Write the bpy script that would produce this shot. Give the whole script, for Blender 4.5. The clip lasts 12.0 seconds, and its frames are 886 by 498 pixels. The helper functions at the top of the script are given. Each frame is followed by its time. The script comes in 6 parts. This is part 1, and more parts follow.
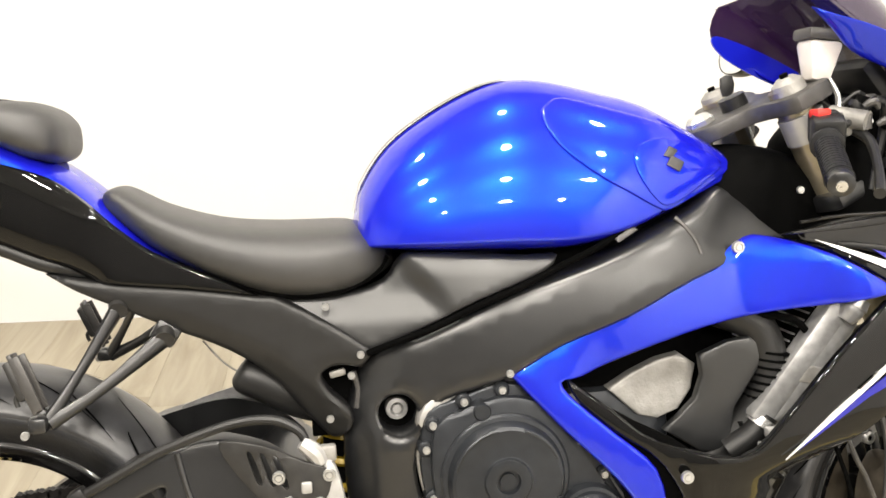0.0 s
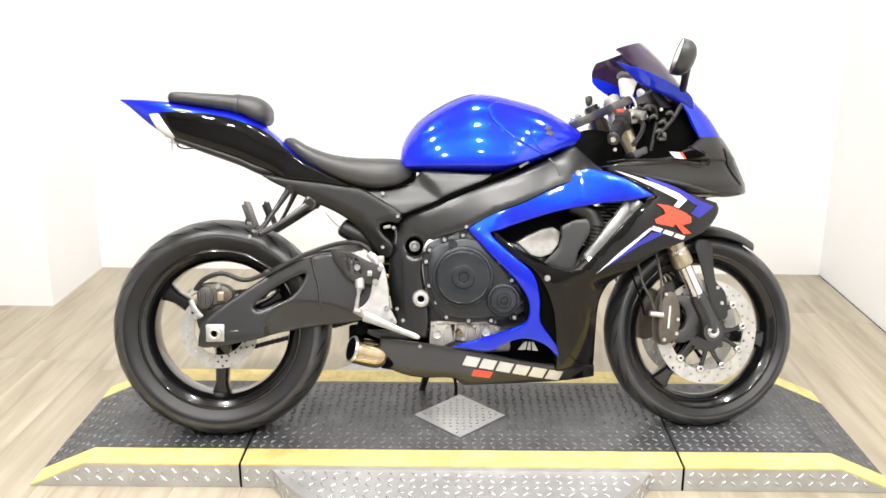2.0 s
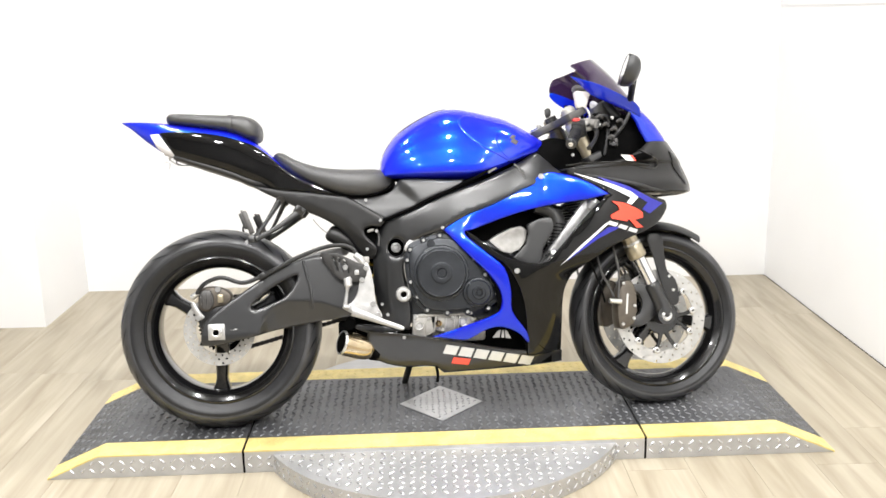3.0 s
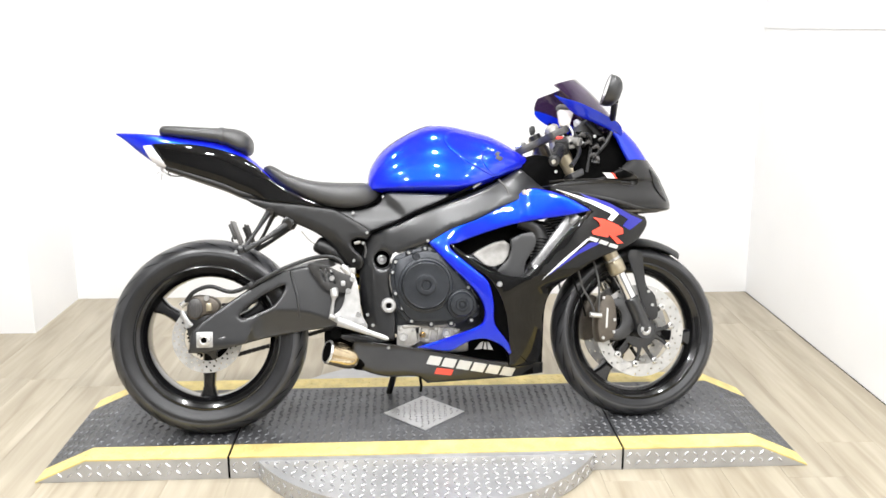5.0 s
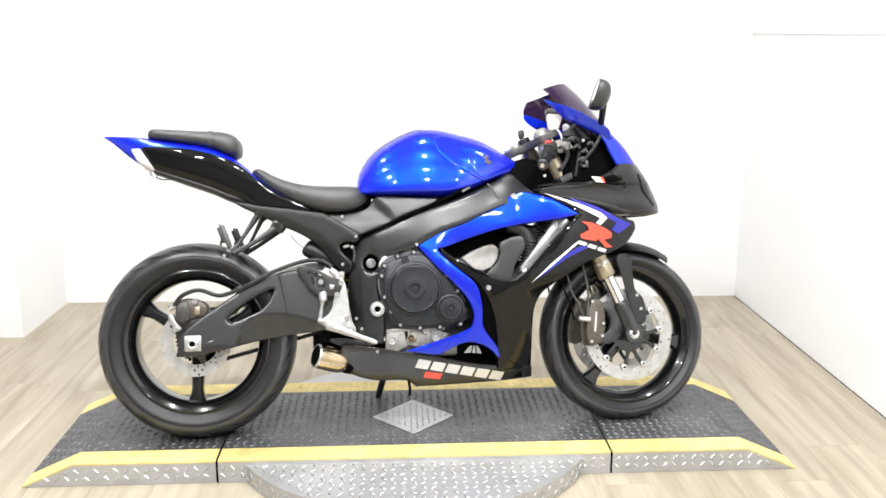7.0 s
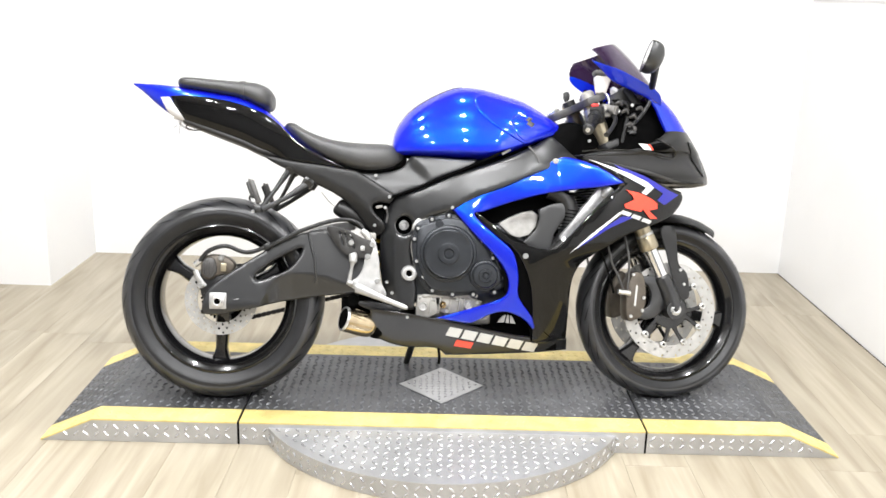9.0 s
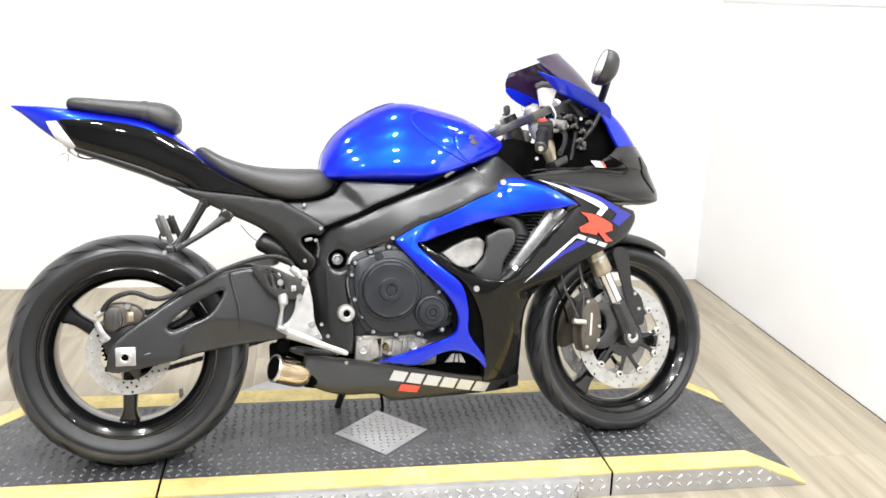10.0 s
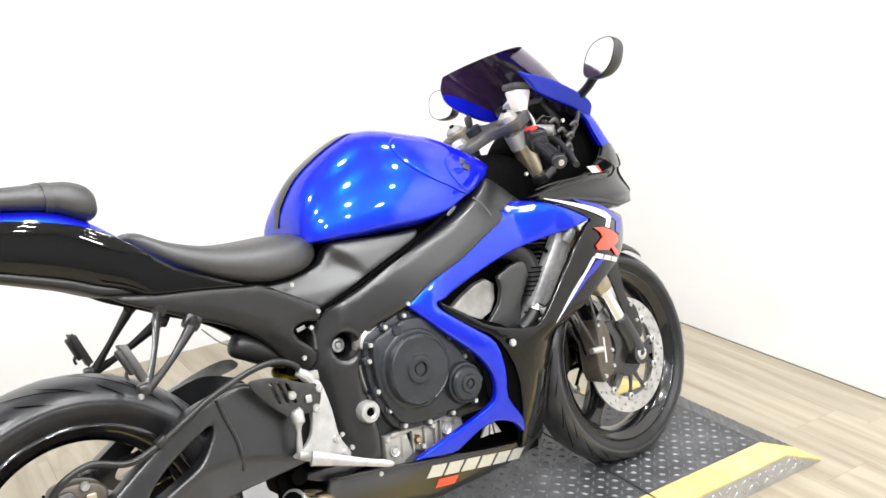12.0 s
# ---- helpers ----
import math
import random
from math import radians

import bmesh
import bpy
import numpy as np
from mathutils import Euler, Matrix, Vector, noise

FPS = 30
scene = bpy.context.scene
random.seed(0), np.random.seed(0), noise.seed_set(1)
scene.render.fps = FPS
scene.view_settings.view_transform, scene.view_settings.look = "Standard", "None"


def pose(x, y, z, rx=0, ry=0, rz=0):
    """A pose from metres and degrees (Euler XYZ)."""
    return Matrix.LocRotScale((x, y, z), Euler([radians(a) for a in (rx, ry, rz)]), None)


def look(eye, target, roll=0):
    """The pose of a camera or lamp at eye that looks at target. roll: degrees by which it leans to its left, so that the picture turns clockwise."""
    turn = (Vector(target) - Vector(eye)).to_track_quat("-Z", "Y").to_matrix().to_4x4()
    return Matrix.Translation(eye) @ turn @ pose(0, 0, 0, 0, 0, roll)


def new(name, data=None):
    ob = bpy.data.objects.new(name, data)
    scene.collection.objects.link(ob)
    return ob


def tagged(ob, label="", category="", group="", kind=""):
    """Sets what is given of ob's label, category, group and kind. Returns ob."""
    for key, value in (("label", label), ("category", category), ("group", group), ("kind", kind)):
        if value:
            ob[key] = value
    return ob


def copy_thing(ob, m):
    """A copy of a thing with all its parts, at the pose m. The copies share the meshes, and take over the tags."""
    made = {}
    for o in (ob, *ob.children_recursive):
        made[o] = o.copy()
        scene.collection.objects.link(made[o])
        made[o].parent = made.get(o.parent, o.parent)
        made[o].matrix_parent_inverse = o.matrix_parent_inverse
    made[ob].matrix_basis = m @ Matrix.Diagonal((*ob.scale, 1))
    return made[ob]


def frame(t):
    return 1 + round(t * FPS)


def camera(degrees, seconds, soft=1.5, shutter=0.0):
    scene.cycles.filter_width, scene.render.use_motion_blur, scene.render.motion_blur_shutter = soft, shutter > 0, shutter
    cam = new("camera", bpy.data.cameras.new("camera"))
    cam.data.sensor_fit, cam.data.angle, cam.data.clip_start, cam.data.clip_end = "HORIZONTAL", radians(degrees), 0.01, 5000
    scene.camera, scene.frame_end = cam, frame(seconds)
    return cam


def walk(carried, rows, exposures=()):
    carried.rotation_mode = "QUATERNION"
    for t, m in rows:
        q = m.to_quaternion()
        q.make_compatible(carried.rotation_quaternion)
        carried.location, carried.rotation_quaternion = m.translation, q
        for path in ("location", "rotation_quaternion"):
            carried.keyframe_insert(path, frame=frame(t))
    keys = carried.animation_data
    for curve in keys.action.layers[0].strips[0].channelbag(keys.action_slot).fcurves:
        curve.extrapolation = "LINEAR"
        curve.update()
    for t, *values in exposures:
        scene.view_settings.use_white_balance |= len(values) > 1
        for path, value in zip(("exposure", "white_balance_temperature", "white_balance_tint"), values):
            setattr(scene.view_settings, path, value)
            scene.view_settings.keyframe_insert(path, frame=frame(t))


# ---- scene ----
cam = camera(50.5, 12.0, soft=1.6)
PATH = [
    (0, (-0.150, -1.177, 1.270), (-0.015, 0.692, 0.572), -0.6),
    (0.5, (-0.078, -1.553, 1.323), (-0.231, 0.346, 0.715), -0.5),
    (1, (-0.052, -1.919, 1.355), (0.016, 0.011, 0.835), -0.5),
    (1.5, (-0.065, -2.271, 1.346), (-0.115, -0.347, 0.802), -2.5),
    (2, (0.02, -2.617, 1.36), (-0.035, -0.697, 0.802), 0.1),
    (2.5, (0.026, -2.831, 1.36), (0.051, -0.889, 0.883), -1.1),
    (3, (-0.034, -2.916, 1.334), (-0.002, -0.977, 0.846), -1.2),
    (5, (-0.018, -2.983, 1.349), (0.035, -1.037, 0.888), -0.2),
    (5.5, (-0.045, -2.98, 1.351), (0.023, -1.034, 0.892), -0.1),
    (6, (-0.013, -2.979, 1.352), (0.022, -1.032, 0.897), -0.1),
    (6.5, (-0.014, -2.988, 1.349), (0.047, -1.04, 0.902), 0.2),
    (8.3, (0.012, -2.952, 1.33), (0.092, -1.013, 0.847), -0.3),
    (8.5, (0.008, -2.941, 1.324), (0.058, -1.003, 0.835), 0.0),
    (9, (-0.016, -2.867, 1.322), (-0.013, -0.938, 0.793), 1.8),
    (9.5, (-0.04, -2.747, 1.333), (-0.054, -0.827, 0.774), 4.7),
    (10, (-0.212, -2.55, 1.338), (0.071, -0.642, 0.811), 1.7),
    (10.5, (-0.385, -2.354, 1.341), (0.067, -0.491, 0.772), -0.8),
    (11, (-0.561, -2.058, 1.352), (-0.095, -0.192, 0.803), -0.4),
    (11.5, (-0.735, -1.852, 1.386), (-0.04, -0.065, 0.817), -0.4),
    (12, (-0.907, -1.742, 1.367), (0.103, -0.112, 0.799), -2.9),
]
walk(cam, [(t, look(e, g, r)) for t, e, g, r in PATH],
     exposures=[(0, 0.0, 7250, 10), (1, 0.0, 6950, 10), (2.5, 0.0, 6600, 10), (5, 0.0, 6400, 10), (12, 0.0, 6400, 10)])

from mathutils.geometry import delaunay_2d_cdt

# ---- light and room exposure ----
world = bpy.data.worlds.new("world")
world.use_nodes = True
world.node_tree.nodes["Background"].inputs[0].default_value = (0.8, 0.85, 0.9, 1)
world.node_tree.nodes["Background"].inputs[1].default_value = 0.02
scene.world = world
CEIL = 2.85
LAMPS = [(x, y) for y in (-3.3, -1.9, -0.7, 0.5) for x in (-1.3, -0.1, 1.1)]
ROW = {-3.3: 52.0, -1.9: 40.0, -0.7: 22.0, 0.5: 16.0}
for lx, ly in LAMPS:
    ld = bpy.data.lights.new("downlight_lamp", "AREA")
    ld.shape, ld.size, ld.energy, ld.color = "DISK", 0.16, ROW[ly] * (0.74 if lx > 1 else 1.1 if lx < -1 else 1.0), (1.0, 0.993, 0.985)
    lo = new("downlight_lamp", ld)
    lo.location = (lx, ly, CEIL - 0.035)


# ---- materials ----
def material(name, color, rough=0.5, metal=0.0, coat=0.0, coat_rough=0.05, var=0.12, scale=30.0, bump=0.0, bump_scale=200.0, spec=0.5, rvar=0.1):
    m = bpy.data.materials.new(name)
    m.use_nodes = True
    nt = m.node_tree
    b = nt.nodes["Principled BSDF"]
    tc = nt.nodes.new("ShaderNodeTexCoord")
    n1 = nt.nodes.new("ShaderNodeTexNoise")
    n1.inputs["Scale"].default_value, n1.inputs["Detail"].default_value = scale, 6
    n2 = nt.nodes.new("ShaderNodeTexNoise")
    n2.inputs["Scale"].default_value, n2.inputs["Detail"].default_value = scale * 0.13, 3
    mul = nt.nodes.new("ShaderNodeMath")
    mul.operation = "MULTIPLY"
    ramp = nt.nodes.new("ShaderNodeValToRGB")
    lo_c = [c * (1 - var) for c in color] + [1]
    hi_c = [min(1, c * (1 + var)) for c in color] + [1]
    ramp.color_ramp.elements[0].color, ramp.color_ramp.elements[1].color = lo_c, hi_c
    ramp.color_ramp.elements[0].position, ramp.color_ramp.elements[1].position = 0.12, 0.42
    nt.links.new(tc.outputs["Object"], n1.inputs["Vector"])
    nt.links.new(tc.outputs["Object"], n2.inputs["Vector"])
    nt.links.new(n1.outputs[0], mul.inputs[0])
    nt.links.new(n2.outputs[0], mul.inputs[1])
    nt.links.new(mul.outputs[0], ramp.inputs[0])
    nt.links.new(ramp.outputs[0], b.inputs["Base Color"])
    b.inputs["Metallic"].default_value = metal
    b.inputs["Coat Weight"].default_value, b.inputs["Coat Roughness"].default_value = coat, coat_rough
    b.inputs["Specular IOR Level"].default_value = spec
    rr = nt.nodes.new("ShaderNodeMapRange")
    rr.inputs["To Min"].default_value, rr.inputs["To Max"].default_value = rough * (1 - rvar), min(1, rough * (1 + rvar))
    nt.links.new(n1.outputs[0], rr.inputs["Value"])
    nt.links.new(rr.outputs[0], b.inputs["Roughness"])
    if bump:
        n3 = nt.nodes.new("ShaderNodeTexNoise")
        n3.inputs["Scale"].default_value, n3.inputs["Detail"].default_value = bump_scale, 4
        bp = nt.nodes.new("ShaderNodeBump")
        bp.inputs["Strength"].default_value, bp.inputs["Distance"].default_value = bump, 0.002
        nt.links.new(tc.outputs["Object"], n3.inputs["Vector"])
        nt.links.new(n3.outputs[0], bp.inputs["Height"])
        nt.links.new(bp.outputs[0], b.inputs["Normal"])
    return m


def pearl_paint():
    """Deep blue paint with a brighter flake layer under clear lacquer."""
    m = material("blue_pearl_paint", (0.006, 0.007, 0.44), 0.35, 0.0, 1.0, 0.02, 0.05, 60, spec=0.0)
    nt = m.node_tree
    base = nt.nodes["Principled BSDF"]
    flake = nt.nodes.new("ShaderNodeBsdfPrincipled")
    flake.inputs["Base Color"].default_value = (0.004, 0.25, 0.98, 1)
    flake.inputs["Metallic"].default_value = 1.0
    flake.inputs["Roughness"].default_value = 0.29
    flake.inputs["Specular Tint"].default_value = (0.02, 0.1, 1.0, 1)
    flake.inputs["Coat Weight"].default_value, flake.inputs["Coat Roughness"].default_value = 1.0, 0.02
    mix = nt.nodes.new("ShaderNodeMixShader")
    mix.inputs[0].default_value = 0.12
    nt.links.new(base.outputs[0], mix.inputs[1])
    nt.links.new(flake.outputs[0], mix.inputs[2])
    nt.links.new(mix.outputs[0], nt.nodes["Material Output"].inputs["Surface"])
    return m


M_BLUE = pearl_paint()
M_GLOSS = material("gloss_black_paint", (0.003, 0.003, 0.003), 0.3, 0, 1.0, 0.025, 0.2, 40, spec=0.02)
M_GLOSS.node_tree.nodes["Principled BSDF"].inputs["Coat IOR"].default_value = 1.42
M_SATIN = material("satin_black_lacquer", (0.006, 0.006, 0.0062), 0.3, 0, 0.9, 0.14, 0.2, 40, spec=0.2)
M_GREY = material("charcoal_painted_plastic", (0.0092, 0.0097, 0.0104), 0.40, 0.0, 0, 0.25, 0.15, 60, 0.05, 600, spec=0.95)
M_FRAME = material("satin_black_aluminium", (0.0135, 0.0140, 0.0150), 0.29, 0.15, 0, 0, 0.15, 50, 0.05, 400, spec=0.88)
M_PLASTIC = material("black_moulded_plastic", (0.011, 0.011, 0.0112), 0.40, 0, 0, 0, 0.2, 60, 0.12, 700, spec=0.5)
M_SEAT = material("black_seat_vinyl", (0.020, 0.0198, 0.0195), 0.42, 0, 0, 0, 0.2, 40, 0.3, 900, spec=0.9)
# Slight blue in the rubber colours imitates cool light reflected on the tyres.
M_TYRE = material("tyre_rubber", (0.0110, 0.0114, 0.0128), 0.40, 0, 0, 0, 0.35, 25, 0.2, 300, spec=0.42)
M_CROWN = material("dusty_tread_rubber", (0.034, 0.0345, 0.037), 0.31, 0, 0, 0, 0.5, 18, 0.12, 260, spec=0.6)
M_RIM = material("black_rim_enamel", (0.005, 0.005, 0.0055), 0.2, 0.0, 0.8, 0.05, 0.2, 30, spec=0.3)
M_ENGINE = material("black_engine_casting", (0.028, 0.031, 0.036), 0.31, 0.4, 0, 0, 0.2, 50, 0.12, 500)
# Near-black without sheen: dark parts, and shade painted into bays and recesses.
M_DARK = material("dark_parts_and_recess_shade", (0.0022, 0.0022, 0.0022), 0.6, 0.0, 0, 0, 0.3, 40, 0.2, 200, spec=0.02)
M_ALU = material("bare_aluminium", (0.45, 0.447, 0.44), 0.42, 0.55, 0, 0, 0.2, 50, 0.1, 300)
M_CAST = material("cast_aluminium", (0.34, 0.33, 0.31), 0.5, 0.5, 0, 0, 0.3, 40, 0.3, 250)
M_STEEL = material("bright_steel", (0.60, 0.60, 0.59), 0.28, 0.8, 0, 0, 0.12, 60)
M_DISC = material("brake_disc_steel", (0.44, 0.435, 0.42), 0.36, 0.5, 0, 0, 0.15, 40, 0.05, 600)
M_CHROME = material("polished_fork_tube", (0.8, 0.8, 0.8), 0.08, 1, 0, 0, 0.05, 60)
M_GOLD = material("champagne_anodised", (0.42, 0.37, 0.27), 0.34, 0.8, 0, 0, 0.15, 50)
M_HEAT = material("heat_tinted_exhaust_steel", (0.55, 0.45, 0.30), 0.12, 1, 0, 0, 0.3, 25)
M_WHITE = material("white_graphic", (0.8, 0.8, 0.8), 0.3, 0, 0.5, 0.1, 0.04, 40)
M_SILVER = material("silver_graphic", (0.6, 0.6, 0.58), 0.3, 0.3, 0.4, 0.1, 0.08, 40)
M_RED = material("red_graphic", (0.85, 0.06, 0.025), 0.35, 0, 0.5, 0.1, 0.06, 40)
M_REDP = material("red_switch_plastic", (0.7, 0.03, 0.02), 0.4, 0, 0, 0, 0.1, 40)
M_YELL = material("amber_tinted_gloss", (0.3, 0.2, 0.01), 0.3, 0.2, 0.8, 0.05, 0.15, 30)
M_DKBLUE = material("blue_graphic", (0.008, 0.009, 0.30), 0.35, 0.0, 0.4, 0.05, 0.1, 40)
M_LENS = material("clear_lamp_lens", (0.75, 0.75, 0.78), 0.12, 0, 1, 0.03, 0.05, 40)
M_RES = material("milky_reservoir_plastic", (0.62, 0.58, 0.55), 0.35, 0, 0.3, 0.1, 0.1, 40)
M_CHAIN = material("oily_chain_steel", (0.022, 0.02, 0.019), 0.5, 0.3, 0, 0, 0.3, 90)
M_CALIPER = material("bronze_grey_caliper", (0.10, 0.085, 0.068), 0.42, 0.4, 0, 0, 0.2, 60)
M_NOSE = material("gloss_black_nose_paint", (0.004, 0.004, 0.004), 0.30, 0.0, 0.8, 0.03, 0.15, 50, spec=0.2)
M_CLIP = material("bright_clamp_aluminium", (0.5, 0.5, 0.49), 0.4, 0.6, 0, 0, 0.15, 50)
M_PEG = material("worn_grey_peg", (0.04, 0.039, 0.038), 0.45, 0.5, 0, 0, 0.3, 60)
M_YOKE = material("grey_cast_yoke", (0.085, 0.082, 0.08), 0.45, 0.5, 0, 0, 0.2, 50, 0.15, 300)
M_TIN = material("brushed_radiator_aluminium", (0.40, 0.40, 0.40), 0.38, 0.55, 0, 0, 0.25, 80)
M_DECK = material("dark_painted_deck_plate", (0.088, 0.090, 0.095), 0.40, 0.4, 0, 0, 0.4, 14, 0.1, 200)
M_LUG = material("worn_tread_tops", (0.134, 0.137, 0.143), 0.42, 0.45, 0, 0, 0.25, 14)
M_YTAPE = material("worn_yellow_edge_paint", (0.66, 0.53, 0.20), 0.5, 0, 0, 0, 0.25, 22, 0.1, 200)
M_TREAD = material("bright_tread_plate", (0.44, 0.44, 0.445), 0.36, 0.55, 0, 0, 0.13, 18, 0.08, 200)
# Brighter copy of the plate metal, so the studs imitate glints.
M_STUD = material("glint_bright_tread_studs", (0.60, 0.60, 0.605), 0.26, 0.8, 0, 0, 0.08, 30)
M_WALL = material("white_wall_paint", (0.82, 0.82, 0.82), 0.7, 0, 0, 0, 0.02, 3, 0.05, 120)
# Tones of two unseen walls, picked for the light they send back.
M_SHADE = material("dimmed_unseen_wall", (0.18, 0.18, 0.184), 0.8, 0, 0, 0, 0.05, 3)
M_SIDE = material("toned_unseen_wall", (0.55, 0.555, 0.56), 0.75, 0, 0, 0, 0.04, 3)
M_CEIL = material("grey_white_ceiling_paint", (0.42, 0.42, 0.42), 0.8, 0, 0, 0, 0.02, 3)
# Near-black for joints and tread grooves, and for shade painted into gaps.
M_GAP = material("dark_joint_and_gap_shade", (0.002, 0.002, 0.002), 0.9, 0, 0, 0, 0.2, 40, spec=0.02)


def glass(name, color, rough=0.02, alpha=0.5):
    m = bpy.data.materials.new(name)
    m.use_nodes = True
    nt = m.node_tree
    b = nt.nodes["Principled BSDF"]
    b.inputs["Base Color"].default_value = (*color, 1)
    b.inputs["Roughness"].default_value = rough
    b.inputs["Alpha"].default_value = alpha
    b.inputs["Coat Weight"].default_value = 1
    return m


M_SCREEN = glass("smoked_violet_screen", (0.022, 0.008, 0.034), 0.04, 0.92)


def plank_material():
    m = bpy.data.materials.new("pale_oak_laminate")
    m.use_nodes = True
    nt = m.node_tree
    b = nt.nodes["Principled BSDF"]
    oi = nt.nodes.new("ShaderNodeObjectInfo")
    tc = nt.nodes.new("ShaderNodeTexCoord")
    add = nt.nodes.new("ShaderNodeVectorMath")
    add.operation = "MULTIPLY_ADD"
    comb = nt.nodes.new("ShaderNodeCombineXYZ")
    nt.links.new(oi.outputs["Random"], comb.inputs[0])
    nt.links.new(oi.outputs["Random"], comb.inputs[1])
    sc = nt.nodes.new("ShaderNodeVectorMath")
    sc.operation = "SCALE"
    sc.inputs["Scale"].default_value = 37.0
    nt.links.new(comb.outputs[0], sc.inputs[0])
    add.inputs[1].default_value = (16, 1.1, 1)
    nt.links.new(tc.outputs["Object"], add.inputs[0])
    nt.links.new(sc.outputs[0], add.inputs[2])
    n = nt.nodes.new("ShaderNodeTexNoise")
    n.inputs["Scale"].default_value, n.inputs["Detail"].default_value, n.inputs["Distortion"].default_value = 1.3, 7, 0.6
    nt.links.new(add.outputs[0], n.inputs["Vector"])
    r = nt.nodes.new("ShaderNodeValToRGB")
    e = r.color_ramp.elements
    e[0].position, e[0].color = 0.2, (0.238, 0.198, 0.135, 1)
    e[1].position, e[1].color = 0.75, (0.437, 0.392, 0.305, 1)
    nt.links.new(n.outputs[0], r.inputs[0])
    hsv = nt.nodes.new("ShaderNodeHueSaturation")
    mr = nt.nodes.new("ShaderNodeMapRange")
    mr.inputs["To Min"].default_value, mr.inputs["To Max"].default_value = 0.94, 1.05
    nt.links.new(oi.outputs["Random"], mr.inputs["Value"])
    nt.links.new(mr.outputs[0], hsv.inputs["Value"])
    nt.links.new(r.outputs[0], hsv.inputs["Color"])
    nt.links.new(hsv.outputs[0], b.inputs["Base Color"])
    b.inputs["Roughness"].default_value = 0.42
    bp = nt.nodes.new("ShaderNodeBump")
    bp.inputs["Strength"].default_value, bp.inputs["Distance"].default_value = 0.15, 0.001
    nt.links.new(n.outputs[0], bp.inputs["Height"])
    nt.links.new(bp.outputs[0], b.inputs["Normal"])
    return m


M_PLANK = plank_material()


# ---- mesh helpers ----
def part(name, bm, mat, parent=None, label="", smooth=True, sharp=35):
    me = bpy.data.meshes.new(name)
    bmesh.ops.recalc_face_normals(bm, faces=bm.faces)
    for f in bm.faces:
        f.smooth = smooth
    bm.to_mesh(me)
    bm.free()
    if smooth:
        me.set_sharp_from_angle(angle=radians(sharp))
    me.materials.append(mat)
    ob = new(name, me)
    if parent:
        ob.parent = parent
    if label:
        ob["label"] = label
    return ob


def link(name, me, parent, loc=(0, 0, 0), m=None):
    ob = new(name, me)
    ob.parent = parent
    if m is not None:
        ob.matrix_local = m
    else:
        ob.location = loc
    return ob


def empty(name, m, label, category, group="", kind=""):
    ob = new(name)
    ob.matrix_world = m
    ob.empty_display_size = 0.1
    return tagged(ob, label, category, group, kind)


def smooth_line(pts, n=5, closed=False):
    """Catmull-Rom through the points; a point given twice makes a corner."""
    p = [np.array(q, float) for q in pts]
    k = len(p)
    out = []
    for i in range(k if closed else k - 1):
        if closed:
            a, b, c, d = p[i - 1], p[i], p[(i + 1) % k], p[(i + 2) % k]
        else:
            a, b, c, d = p[max(i - 1, 0)], p[i], p[i + 1], p[min(i + 2, k - 1)]
        if np.allclose(b, c):
            continue
        for j in range(n):
            t = j / n
            out.append(0.5 * (2 * b + (c - a) * t + (2 * a - 5 * b + 4 * c - d) * t * t + (3 * b - 3 * c + d - a) * t ** 3))
    if not closed:
        out.append(p[-1])
    return [tuple(float(v) for v in q) for q in out]


def surf(ctrl):
    """A smooth sheet y(x, z) through a few control points."""
    c = np.array(ctrl, float)
    n = len(c)
    d = np.linalg.norm(c[:, None, :2] - c[None, :, :2], axis=2)
    a = np.zeros((n + 3, n + 3))
    a[:n, :n] = d ** 3 + 1e-5 * np.eye(n)
    a[:n, n], a[:n, n + 1:] = 1, c[:, :2]
    a[n:, :n] = a[:n, n:].T
    w = np.linalg.solve(a, np.r_[c[:, 2], 0, 0, 0])
    return lambda x, z: float(np.hypot(c[:, 0] - x, c[:, 1] - z) ** 3 @ w[:n] + w[n] + w[n + 1] * x + w[n + 2] * z)


def boundary_distance(p, ring):
    a = ring
    b = np.roll(ring, -1, axis=0)
    ab = b - a
    t = np.clip(((p - a) * ab).sum(1) / np.maximum((ab * ab).sum(1), 1e-12), 0, 1)
    return np.linalg.norm(a + ab * t[:, None] - p, axis=1).min()


def inside(p, rings):
    hit = False
    for ring in rings:
        x0, z0 = ring[:, 0], ring[:, 1]
        x1, z1 = np.roll(x0, -1), np.roll(z0, -1)
        with np.errstate(divide="ignore", invalid="ignore"):
            k = ((z0 > p[1]) != (z1 > p[1])) & (p[0] < (x1 - x0) * (p[1] - z0) / (z1 - z0) + x0)
        hit ^= bool(k.sum() % 2)
    return hit


def fine(ring, step):
    out = []
    for a, b in zip(ring, ring[1:] + ring[:1]):
        m = max(1, int(math.dist(a, b) / step + 0.5))
        out += [(a[0] + (b[0] - a[0]) * k / m, a[1] + (b[1] - a[1]) * k / m) for k in range(m)]
    return out


